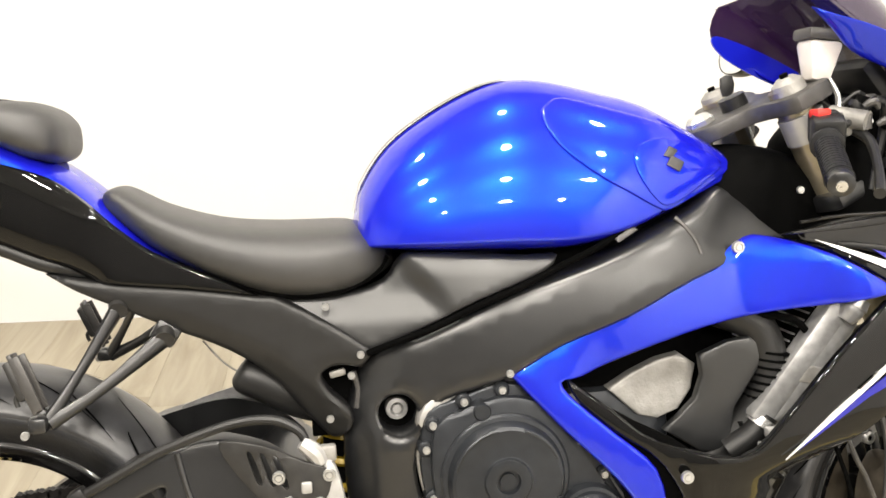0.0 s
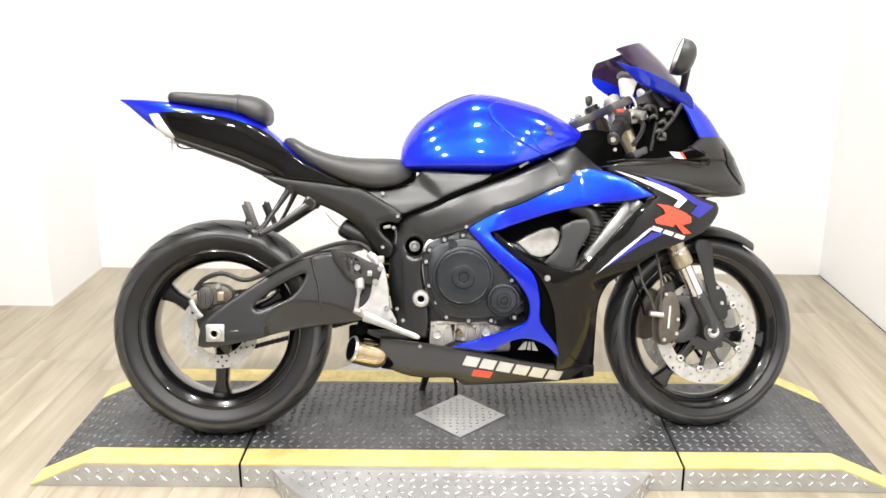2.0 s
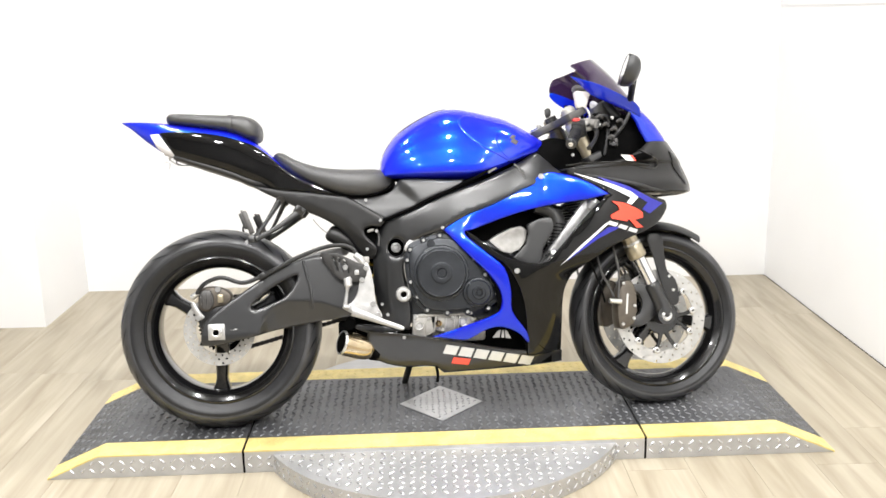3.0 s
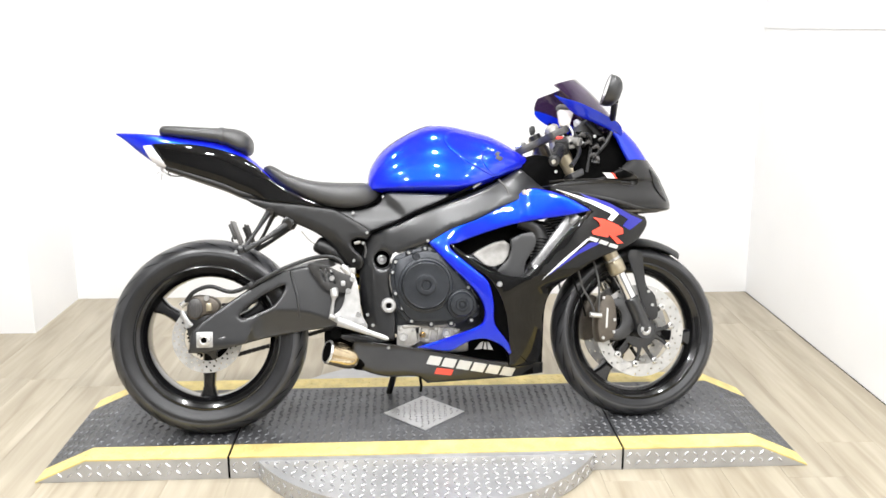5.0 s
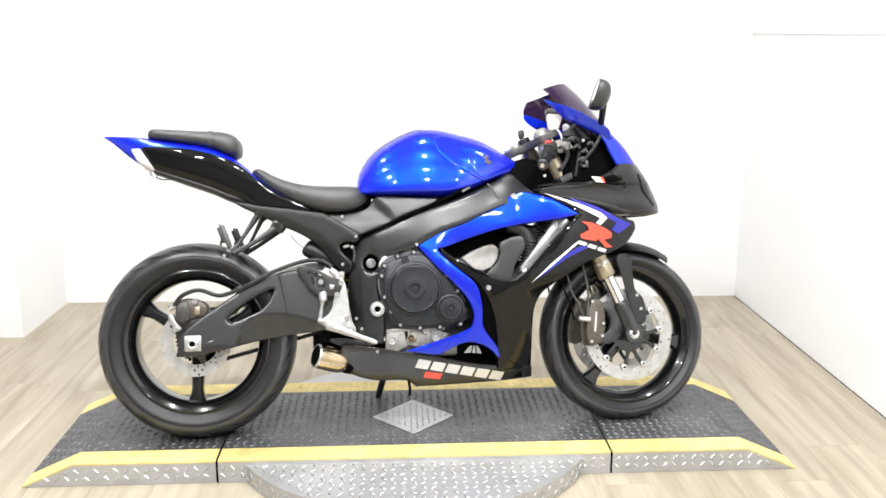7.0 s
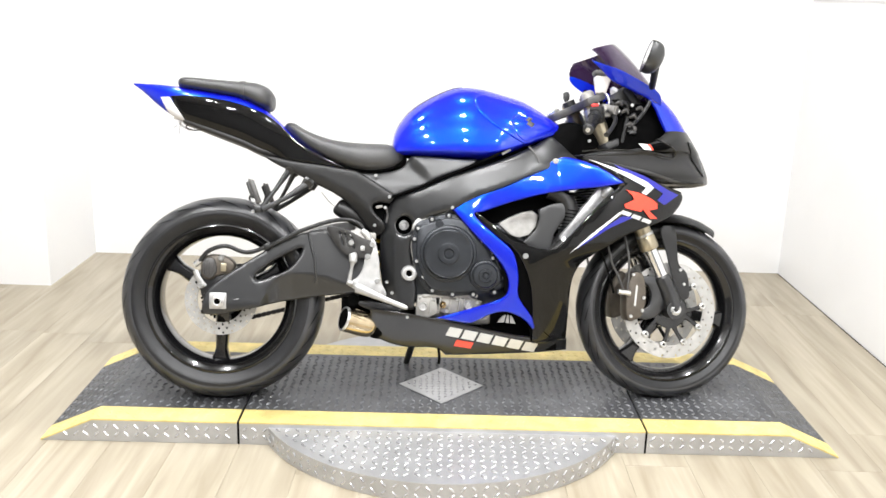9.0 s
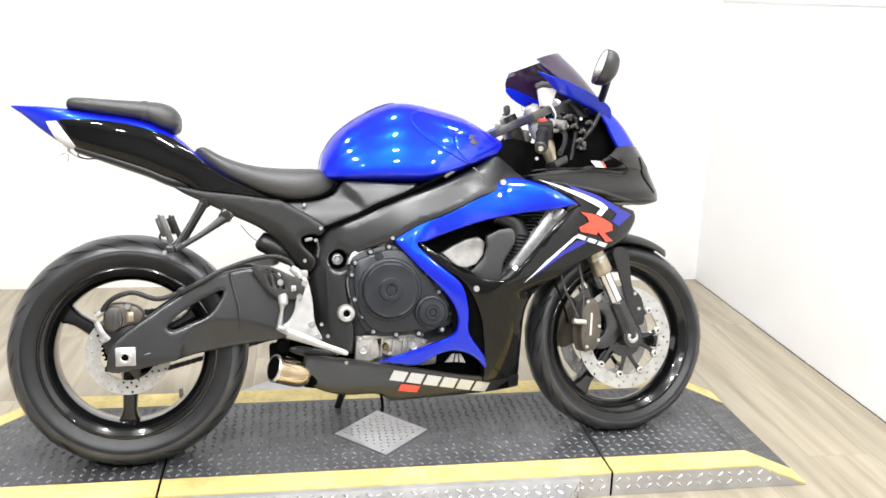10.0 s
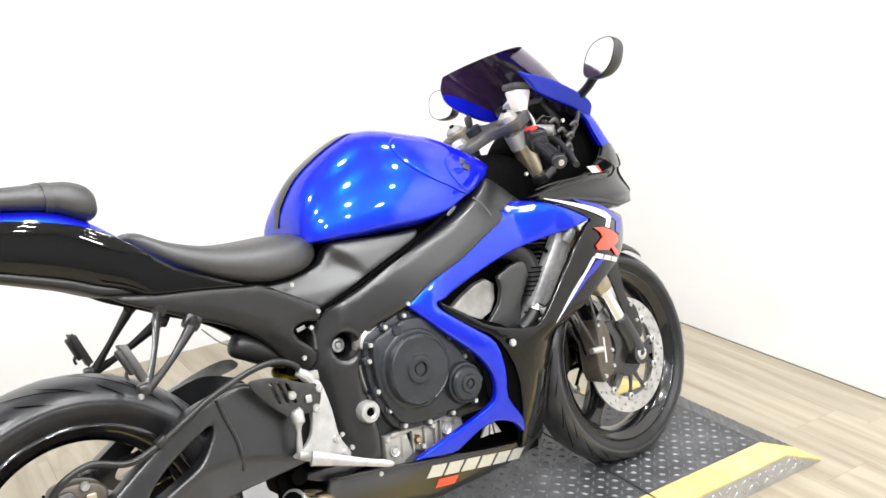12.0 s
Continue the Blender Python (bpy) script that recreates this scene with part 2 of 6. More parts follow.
def panel(outline, sheet, thick=0.012, rnd=0.006, cell=0.022, n=4, lift=0.0, holes=()):
    """A curved panel: outline and holes in x, z; sheet gives y; rounded rim; closed behind."""
    loops = [fine(smooth_line(o, n, True) if n else [tuple(map(float, q)) for q in o], cell * 0.7) for o in (outline, *holes)]
    rings = [np.array(q) for q in loops]
    near = lambda p: min(boundary_distance(np.array(p), r) for r in rings)
    pts, edges = [], []
    for lp in loops:
        k = len(pts)
        pts += lp
        edges += [(k + i, k + (i + 1) % len(lp)) for i in range(len(lp))]
    for d in ((rnd * 0.12, rnd * 0.4, rnd) if rnd else ()):
        for lp in loops:
            for i, p in enumerate(lp):
                a, b = lp[i - 1], lp[(i + 1) % len(lp)]
                t = Vector((b[0] - a[0], b[1] - a[1]))
                if t.length < 1e-9:
                    continue
                t.normalize()
                for sgn in (-1, 1):
                    q = (p[0] - t.y * d * sgn, p[1] + t.x * d * sgn)
                    if inside(q, rings) and near(q) > d * 0.93:
                        pts.append(q)
    xs, zs = rings[0][:, 0], rings[0][:, 1]
    row, z = 0, zs.min()
    while z < zs.max():
        x = xs.min() + (cell / 2 if row % 2 else 0)
        while x < xs.max():
            if inside((x, z), rings) and near((x, z)) > rnd + cell * 0.45:
                pts.append((x, z))
            x += cell
        z += cell * 0.866
        row += 1
    out = delaunay_2d_cdt([Vector(p) for p in pts], edges, [], 0, 1e-6)
    co = out[0]
    faces = [f for f in out[2] if inside(sum((co[i] for i in f), Vector((0, 0))) / len(f), rings)]
    bm = bmesh.new()
    fr, bk = [], []
    for p in co:
        y = sheet(p.x, p.y) - lift
        k = max(0.0, 1 - near(p) / rnd) if rnd else 0
        fr.append(bm.verts.new((p.x, y + rnd * (1 - math.sqrt(max(0, 1 - min(k, 1) ** 2))), p.y)))
        bk.append(bm.verts.new((p.x, y + thick, p.y)))
    count = {}
    for f in faces:
        for a, b in zip(f, f[1:] + f[:1]):
            count[frozenset((a, b))] = count.get(frozenset((a, b)), 0) + 1
    for f in faces:
        bm.faces.new([fr[i] for i in f])
        bm.faces.new([bk[i] for i in reversed(f)])
        for a, b in zip(f, f[1:] + f[:1]):
            if count[frozenset((a, b))] == 1:
                bm.faces.new((fr[b], fr[a], bk[a], bk[b]))
    return bm


def flipped(bm):
    b2 = bm.copy()
    for v in b2.verts:
        v.co.y = -v.co.y
    bmesh.ops.reverse_faces(b2, faces=b2.faces)
    return b2


def pair(name, bm, mat, parent, label="", **k):
    """The same part on both flanks."""
    other = flipped(bm)
    a = part(name, bm, mat, parent, label, **k)
    part(name, other, mat, parent, label, **k)
    return a


class Loft:
    """A body along x from stations (x, z top, z bottom, half width); the section is a superellipse."""

    def __init__(self, stations, power=2.4, per=4, seg=32, sag=0.0):
        self.st = smooth_line(stations, per)
        self.power, self.seg, self.sag = power, seg, sag

    def at(self, x):
        s = np.array(self.st)
        return [float(np.interp(x, s[:, 0], s[:, i])) for i in (1, 2, 3)]

    def side(self, x, z):
        top, low, w = self.at(x)
        c, h = (top + low) / 2, max((top - low) / 2, 1e-4)
        t = (z - c) / h
        k = min((t + self.sag) / (1 + self.sag) if t > -self.sag else (-t - self.sag) / (1 - self.sag), 0.985)
        return -w * (1 - k ** self.power) ** (1 / self.power)

    def mesh(self):
        bm = bmesh.new()
        rings = []
        for x, top, low, w in self.st:
            c, h = (top + low) / 2, (top - low) / 2
            r = []
            for i in range(self.seg):
                a = 2 * math.pi * i / self.seg
                ca, sa = math.cos(a), math.sin(a)
                t = math.copysign(abs(sa) ** (2 / self.power), sa)
                t = -self.sag + t * (1 + self.sag if t > 0 else 1 - self.sag)
                r.append(bm.verts.new((x, math.copysign(abs(ca) ** (2 / self.power), ca) * w, c + t * h)))
            rings.append(r)
        for a, b in zip(rings, rings[1:]):
            for i in range(self.seg):
                j = (i + 1) % self.seg
                bm.faces.new((a[i], a[j], b[j], b[i]))
        bm.faces.new(rings[0])
        bm.faces.new(rings[-1][::-1])
        return bm


def sweep(pts, radius, seg=10, n=6, bm=None, flat=1.0):
    """A tube along a smooth line; radius may be one number or one per point."""
    rad = [radius] * len(pts) if isinstance(radius, (int, float)) else radius
    line = smooth_line([(*p, r) for p, r in zip(pts, rad)], n) if n else [(*p, r) for p, r in zip(pts, rad)]
    bm = bm or bmesh.new()
    rings = []
    up = Vector((0, 0, 1))
    for i, q in enumerate(line):
        a, b = Vector(line[max(i - 1, 0)][:3]), Vector(line[min(i + 1, len(line) - 1)][:3])
        t = (b - a).normalized()
        if abs(t.dot(up)) > 0.95:
            up = Vector((1, 0, 0))
        s = t.cross(up).normalized()
        u = s.cross(t).normalized()
        up = u
        rings.append([bm.verts.new(Vector(q[:3]) + (s * math.cos(k) * flat + u * math.sin(k)) * q[3]) for k in (2 * math.pi * j / seg for j in range(seg))])
    for a, b in zip(rings, rings[1:]):
        for j in range(seg):
            bm.faces.new((a[j], a[(j + 1) % seg], b[(j + 1) % seg], b[j]))
    bm.faces.new(rings[0][::-1])
    bm.faces.new(rings[-1])
    return bm


def lathe(profile, seg=64, centre=(0, 0, 0), bm=None, closed=True, arc=None):
    """Turns (radius, y) about the y axis."""
    bm = bm or bmesh.new()
    cx, cy, cz = centre
    rings = []
    for i in range(seg):
        a = 2 * math.pi * i / seg
        rings.append([bm.verts.new((cx + r * math.cos(a), cy + y, cz + r * math.sin(a))) for r, y in profile])
    m = len(profile)
    for i in range(seg):
        a, b = rings[i], rings[(i + 1) % seg]
        for j in range(m if closed else m - 1):
            k = (j + 1) % m
            if profile[j][0] < 1e-6 and profile[k][0] < 1e-6:
                continue
            bm.faces.new((a[j], b[j], b[k], a[k]))
    bmesh.ops.remove_doubles(bm, verts=bm.verts, dist=1e-6)
    return bm


def knob(profile, centre, axis="y", seg=24):
    """A small turned piece: (radius, height) from the axis to the axis."""
    return lathe(profile, seg, centre, closed=False)


def plate(outline, y0, y1, bevel=0.002, n=0, bm=None):
    """A flat plate in x, z between two depths, edges rounded."""
    bm = bm or bmesh.new()
    ring = smooth_line(outline, n, True) if n else outline
    vs = [bm.verts.new((x, y0, z)) for x, z in ring]
    f = bm.faces.new(vs)
    ex = bmesh.ops.extrude_face_region(bm, geom=[f])
    nv = [v for v in ex["geom"] if isinstance(v, bmesh.types.BMVert)]
    for v in nv:
        v.co.y = y1
    if bevel:
        es = [e for e in bm.edges if (e.verts[0] in vs and e.verts[1] in vs) or (e.verts[0] in nv and e.verts[1] in nv)]
        bmesh.ops.bevel(bm, geom=es, offset=bevel, segments=2, affect="EDGES", profile=0.5)
    return bm


def box(sx, sy, sz, centre=(0, 0, 0), bevel=0.003, turn=None, bm=None):
    b = bmesh.new()
    bmesh.ops.create_cube(b, size=1.0)
    for v in b.verts:
        v.co = Vector((v.co.x * sx, v.co.y * sy, v.co.z * sz))
    if bevel:
        bmesh.ops.bevel(b, geom=b.edges[:], offset=bevel, segments=2, affect="EDGES", profile=0.5)
    m = Matrix.Translation(centre)
    if turn is not None:
        m = m @ turn
    bmesh.ops.transform(b, matrix=m, verts=b.verts)
    if bm:
        me = bpy.data.meshes.new("tmp")
        b.to_mesh(me)
        b.free()
        bm.from_mesh(me)
        bpy.data.meshes.remove(me)
        return bm
    return b


# ---- room ----
H = 0.072
BACK, LEFT, RIGHT, FRONT, FARL, NOOK = 1.685, -1.757, 1.685, -4.6, -3.6, 1.13


def slab(name, a, b, mat, label, category, parent=None):
    bm = box(b[0] - a[0], b[1] - a[1], b[2] - a[2], [(p + q) / 2 for p, q in zip(a, b)], 0)
    ob = part(name, bm, mat, parent, smooth=False)
    return tagged(ob, label, category, kind="structure")


slab("wall_north", (LEFT - 0.15, BACK, 0), (RIGHT + 0.15, BACK + 0.15, CEIL), M_WALL, "plain bright white painted back wall", "wall")
slab("wall_east", (RIGHT, FRONT, 0), (RIGHT + 0.15, BACK, CEIL), M_WALL, "plain bright white painted side wall", "wall")
slab("wall_west", (LEFT - 0.15, NOOK, 0), (LEFT, BACK, CEIL), M_WALL, "short white return wall beside the alcove", "wall")
slab("wall_west_front", (FARL, NOOK, 0), (LEFT - 0.15, NOOK + 0.15, CEIL), M_WALL, "white wall face in front of the alcove", "wall")
# Two added walls out of view; their greys control fill light and reflections.
slab("wall_far_west", (FARL - 0.15, FRONT, 0), (FARL, NOOK + 0.15, CEIL), M_SIDE, "added unseen side wall, pale grey to send light back", "wall")
slab("wall_south", (FARL - 0.15, FRONT - 0.15, 0), (RIGHT + 0.15, FRONT, CEIL), M_SHADE, "added unseen wall behind the camera, kept grey to cut fill light", "wall")
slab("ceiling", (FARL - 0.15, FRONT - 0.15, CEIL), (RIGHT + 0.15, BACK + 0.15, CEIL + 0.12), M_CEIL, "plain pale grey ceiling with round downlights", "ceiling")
slab("wall_ledge", (RIGHT - 0.005, FRONT, 1.335), (RIGHT - 0.0005, BACK - 0.0005, 1.395), M_WALL, "narrow white rail along the side wall", "wall trim")


# ---- display platform ----
Y0, Y1, STRIPE, STRIPE_B = -0.312, 0.330, 0.086, 0.092


def deck_z(x):
    """Height of the deck's top: flat, with a sloping end."""
    a = abs(x)
    return H if a < 1.04 else max(0.004, H - (a - 1.04) / 0.155 * (H - 0.004))


LUG = [(-0.5, 0, 0), (-0.2, -0.5, 0), (0.2, -0.5, 0), (0.5, 0, 0), (0.2, 0.5, 0), (-0.2, 0.5, 0), (-0.22, 0, 1), (0.22, 0, 1)]
LUG_F = [(0, 1, 6), (1, 2, 7, 6), (2, 3, 7), (3, 4, 7), (4, 5, 6, 7), (5, 0, 6)]


def lugs(name, cells, mat, parent, length=0.0215, width=0.0072, height=0.0034):
    """Raised tread marks, turned alternately; cells: (origin, u, v, n, turn)."""
    vs, fs = [], []
    for o, u, v, w, turn in cells:
        c, s = math.cos(turn), math.sin(turn)
        k = len(vs)
        for a, b, h in LUG:
            p, q = a * length, b * width
            vs.append(tuple(o[i] + u[i] * (p * c - q * s) + v[i] * (p * s + q * c) + w[i] * h * height for i in range(3)))
        fs += [tuple(k + i for i in f) for f in LUG_F]
    me = bpy.data.meshes.new(name)
    me.from_pydata(vs, [], fs)
    me.materials.append(mat)
    ob = new(name, me)
    ob.parent = parent
    ob["kind"] = "stuff"
    return ob


def tread_cells(x0, x1, y0, y1, pitch, test, zf):
    out = []
    nx, ny = int((x1 - x0) / pitch), int((y1 - y0) / pitch)
    for i in range(nx):
        for j in range(ny):
            x, y = x0 + (i + 0.5) * pitch, y0 + (j + 0.5) * pitch
            if test(x, y):
                d = (zf(x + 0.003) - zf(x - 0.003)) / 0.006
                l = math.hypot(1, d)
                out.append(((x, y, zf(x)), (1 / l, 0, d / l), (0, 1, 0), (-d / l, 0, 1 / l), radians(45 if (i + j) % 2 else -45)))
    return out


def side_cells(x0, x1, y, pitch, ztop, out_dir=-1):
    out = []
    for i in range(int((x1 - x0) / pitch)):
        for j in range(4):
            x, z = x0 + (i + 0.5) * pitch, 0.012 + (j + 0.5) * pitch * 0.8
            if z < ztop(x) - 0.006 and x < x1 - 0.012:
                out.append(((x, y, z), (1, 0, 0), (0, 0, 1), (0, out_dir, 0), radians(45 if (i + j) % 2 else -45)))
    return out


def section(x0, x1):
    """One length of deck: body between its two ends, hollow below."""
    xs = sorted({x0, x1, *[k for k in (-1.04, 1.04) if x0 < k < x1]})
    bm = bmesh.new()
    rows = []
    for x in xs:
        z = deck_z(x)
        rows.append([bm.verts.new(p) for p in ((x, Y0, 0.001), (x, Y0, z), (x, Y1, z), (x, Y1, 0.001))])
    for a, b in zip(rows, rows[1:]):
        for i in range(4):
            bm.faces.new((a[i], a[(i + 1) % 4], b[(i + 1) % 4], b[i]))
    bm.faces.new(rows[0])
    bm.faces.new(rows[-1][::-1])
    return bm


def strip(x0, x1, y0, y1, lift=0.0012):
    xs = sorted({x0, x1, *[k for k in (-1.04, 1.04) if x0 < k < x1]})
    bm = bmesh.new()
    prev = None
    for x in xs:
        z = deck_z(x)
        r = [bm.verts.new(p) for p in ((x, y0, z - 0.004), (x, y0, z + lift), (x, y1, z + lift), (x, y1, z - 0.004))]
        if prev:
            for i in range(4):
                bm.faces.new((prev[i], prev[(i + 1) % 4], r[(i + 1) % 4], r[i]))
        else:
            bm.faces.new(r)
        prev = r
    bm.faces.new(prev[::-1])
    return bm


platform = empty("display_platform", pose(0, 0, 0, 0, 0, 0.9), "low dark tread-plate display platform with yellow edges and bright sides", "platform")
for nm, x0, x1 in (("ramp", -1.195, -0.612), ("deck", -0.605, 0.605), ("ramp", 0.612, 1.195)):
    body = part(nm, section(x0, x1), M_TREAD, platform, smooth=False)
    part("tread_plate", strip(x0, x1, Y0 + STRIPE, Y1 - STRIPE_B, 0.001), M_DECK, body, "dark worn tread plate", smooth=False)
    for ya, yb in ((Y0, Y0 + STRIPE), (Y1 - STRIPE_B, Y1)):
        part("edge_stripe", strip(x0, x1, ya - (0.001 if ya == Y0 else 0), yb + (0.001 if yb == Y1 else 0), 0.0014), M_YTAPE, body, "worn yellow painted edge stripe", smooth=False)
    P = 0.0262
    on_deck = lambda x, y: x0 + 0.008 < x < x1 - 0.008 and not (abs(x) / 0.137 + abs(y + 0.006) / 0.146 < 1.06)
    lugs("tread_pattern", tread_cells(x0, x1, Y0 + STRIPE + 0.006, Y1 - STRIPE_B, P, on_deck, lambda x: deck_z(x) + 0.001), M_LUG, body)
    lugs("stripe_pattern", tread_cells(x0, x1, Y0 + 0.004, Y0 + STRIPE, P, on_deck, lambda x: deck_z(x) + 0.0014) + tread_cells(x0, x1, Y1 - STRIPE_B + 0.004, Y1, P, on_deck, lambda x: deck_z(x) + 0.0014), M_YTAPE, body, 0.0215, 0.0072, 0.0016)
    lugs("side_pattern", side_cells(x0, x1, Y0, 0.03, deck_z) + side_cells(x0, x1, Y1, 0.03, deck_z, 1), M_STUD, body, 0.024, 0.0070, 0.003)
for x0 in (-0.6085, 0.6085):
    bm = box(0.0065, Y1 - Y0 - 0.004, H - 0.004, (x0, (Y0 + Y1) / 2, (H - 0.004) / 2), 0)
    part("joint", bm, M_GAP, platform, "dark gap between the deck sections", smooth=False)
dia = part("diamond_plate", plate([(0.138, 0), (0, 0.146), (-0.138, 0), (0, -0.146)], 0, 0.0022, 0.0006), M_TREAD, platform, "bright diamond-shaped tread inset", smooth=False)
dia.matrix_local = pose(-0.003, -0.006, H + 0.0035, -90, 0, 0)
lugs("inset_pattern", tread_cells(-0.138, 0.138, -0.146, 0.146, 0.02, lambda x, y: abs(x) / 0.138 + abs(y) / 0.146 < 0.86, lambda x: 0.0), M_STUD, platform, 0.015, 0.0045, 0.0012).location = (-0.003, -0.006, H + 0.0036)
pin = part("locking_pin", knob([(0, 0), (0.007, 0), (0.007, 0.028), (0.005, 0.032), (0, 0.032)], (0, 0, 0)), M_CAST, platform, "short grey steel locking pin")
pin.matrix_local = pose(-0.612, 0.300, H, 90, 0, 0)

# ---- turntable disc below the deck ----
TZ, TR = 0.058, 0.588
table = empty("turntable", pose(0, -0.034, 0), "round bright tread-plate turntable under the platform deck", "turntable")
bm = bmesh.new()
bmesh.ops.create_cone(bm, cap_ends=True, segments=96, radius1=TR, radius2=TR, depth=TZ - 0.002, matrix=Matrix.Translation((0, 0, TZ / 2)))
part("disc", bm, M_TREAD, table, sharp=30)
cells = tread_cells(-TR, TR, -TR, -0.27, 0.03, lambda x, y: math.hypot(x, y) < TR - 0.015, lambda x: TZ)
lugs("disc_pattern", cells, M_STUD, table, 0.024, 0.0070, 0.003)
cells = []
for i in range(120):
    a = 2 * math.pi * i / 120
    if math.sin(a) < -0.4:
        for j in range(2):
            cells.append(((TR * math.cos(a), TR * math.sin(a), 0.016 + j * 0.024), (-math.sin(a), math.cos(a), 0), (0, 0, 1), (math.cos(a), math.sin(a), 0), radians(45 if (i + j) % 2 else -45)))
lugs("edge_pattern", cells, M_STUD, table, 0.024, 0.0070, 0.0025)


# ---- motorcycle: its own axes, x forward from the rear axle, z up from the deck, leaning on its stand ----
bike_m = Matrix(((0.9975, -0.0687, -0.0162, -0.6874), (0.0706, 0.9707, 0.2295, -0.1293), (0, -0.2300, 0.9732, H - 0.002), (0, 0, 0, 1)))
bike = empty("motorcycle", bike_m, "blue and black sport motorcycle leaning on its side stand", "motorcycle")

S_FAIR = surf([(.70, .60, -.155), (.87, .40, -.190), (.917, .46, -.209), (.95, .22, -.150), (1.06, .20, -.115), (1.01, .75, -.155), (.85, .67, -.168),
               (1.2, .69, -.213), (1.13, .5, -.215), (1.3, .58, -.190), (1.41, .65, -.122), (1.27, .71, -.195), (.66, .27, -.15), (1.05, .38, -.200)])
S_FRAME = surf([(.53, .3, -.125), (.59, .4, -.135), (.56, .54, -.135), (.53, .63, -.125), (.7, .65, -.165), (.85, .70, -.175), (1.0, .76, -.155), (1.13, .76, -.10), (1.0, .82, -.125)])
S_SUB = surf([(.1, .76, -.085), (.24, .70, -.095), (.38, .70, -.105), (.39, .6, -.10), (.51, .64, -.12), (.47, .52, -.105)])
S_MID = surf([(.4, .71, -.105), (.55, .72, -.115), (.53, .64, -.12), (.6, .75, -.125), (.78, .745, -.15), (.66, .70, -.15)])
S_BELLY = surf([(.45, .24, -.11), (.57, .267, -.144), (.57, .18, -.10), (.8, .23, -.140), (.8, .155, -.102), (1.07, .21, -.130), (1.08, .152, -.090)])


# wheels
def tyre_profile(r, w, rim_r):
    """Sport tyre: near-flat sidewalls, a tread edge, a round crown."""
    edge = rim_r + (r - rim_r) * 0.40
    right = [(rim_r - 0.006, 0.36 * w), (rim_r + 0.004, 0.405 * w), (rim_r + 0.012, 0.435 * w), (rim_r + (edge - rim_r) * 0.75, 0.486 * w), (edge - 0.002, 0.496 * w), (edge + 0.001, 0.5 * w)]
    crown = [(edge + (r - edge) * math.sin(a) ** 0.92, 0.5 * w * math.cos(a)) for a in (math.pi * i / 24 for i in range(1, 24))]
    return right + crown + [(q, -y) for q, y in reversed(right)]


def tread_profile(r, w, rim_r):
    """The worn tread band that lies over the crown, a little proud of the carcass."""
    edge = rim_r + (r - rim_r) * 0.40
    out = [(edge + (r + 0.0022 - edge) * math.sin(a) ** 0.92, (0.5 * w + 0.0018) * math.cos(a)) for a in (math.pi * (0.06 + 0.88 * i / 30) for i in range(31))]
    return out + [(q - 0.006, y * 0.97) for q, y in reversed(out)]


def rim_profile(r, w):
    h = w / 2
    half = [(r - 0.008, h - 0.010), (r + 0.003, h - 0.008), (r + 0.006, h - 0.003), (r + 0.004, h), (r - 0.002, h + 0.001), (r - 0.005, h - 0.003), (r - 0.011, h - 0.005), (r - 0.014, h - 0.010), (r - 0.020, h - 0.012), (r - 0.024, h - 0.022), (r - 0.031, h - 0.030), (r - 0.034, h - 0.045)]
    return half + [(q, -y) for q, y in reversed(half)]


def spoke(angle, r0, r1, w0, w1, t0, t1):
    """A cast spoke: tapering box with a flared foot at the rim."""
    bm = bmesh.new()
    rings = []
    for k in range(9):
        u = k / 8
        r = r0 + (r1 - r0) * u
        flare = 1 + 1.1 * max(0, (u - 0.72) / 0.28) ** 2
        w, t = (w0 + (w1 - w0) * u) * flare, t0 + (t1 - t0) * u
        ring = []
        for j in range(12):
            a = 2 * math.pi * j / 12
            s, c = math.sin(a), math.cos(a)
            ring.append(bm.verts.new((r, math.copysign(abs(s) ** 0.6, s) * t / 2, math.copysign(abs(c) ** 0.6, c) * w / 2)))
        rings.append(ring)
    for a, b in zip(rings, rings[1:]):
        for j in range(12):
            bm.faces.new((a[j], a[(j + 1) % 12], b[(j + 1) % 12], b[j]))
    bm.faces.new(rings[0][::-1])
    bm.faces.new(rings[-1])
    bmesh.ops.rotate(bm, matrix=Matrix.Rotation(-radians(angle), 3, "Y"), verts=bm.verts)
    return bm


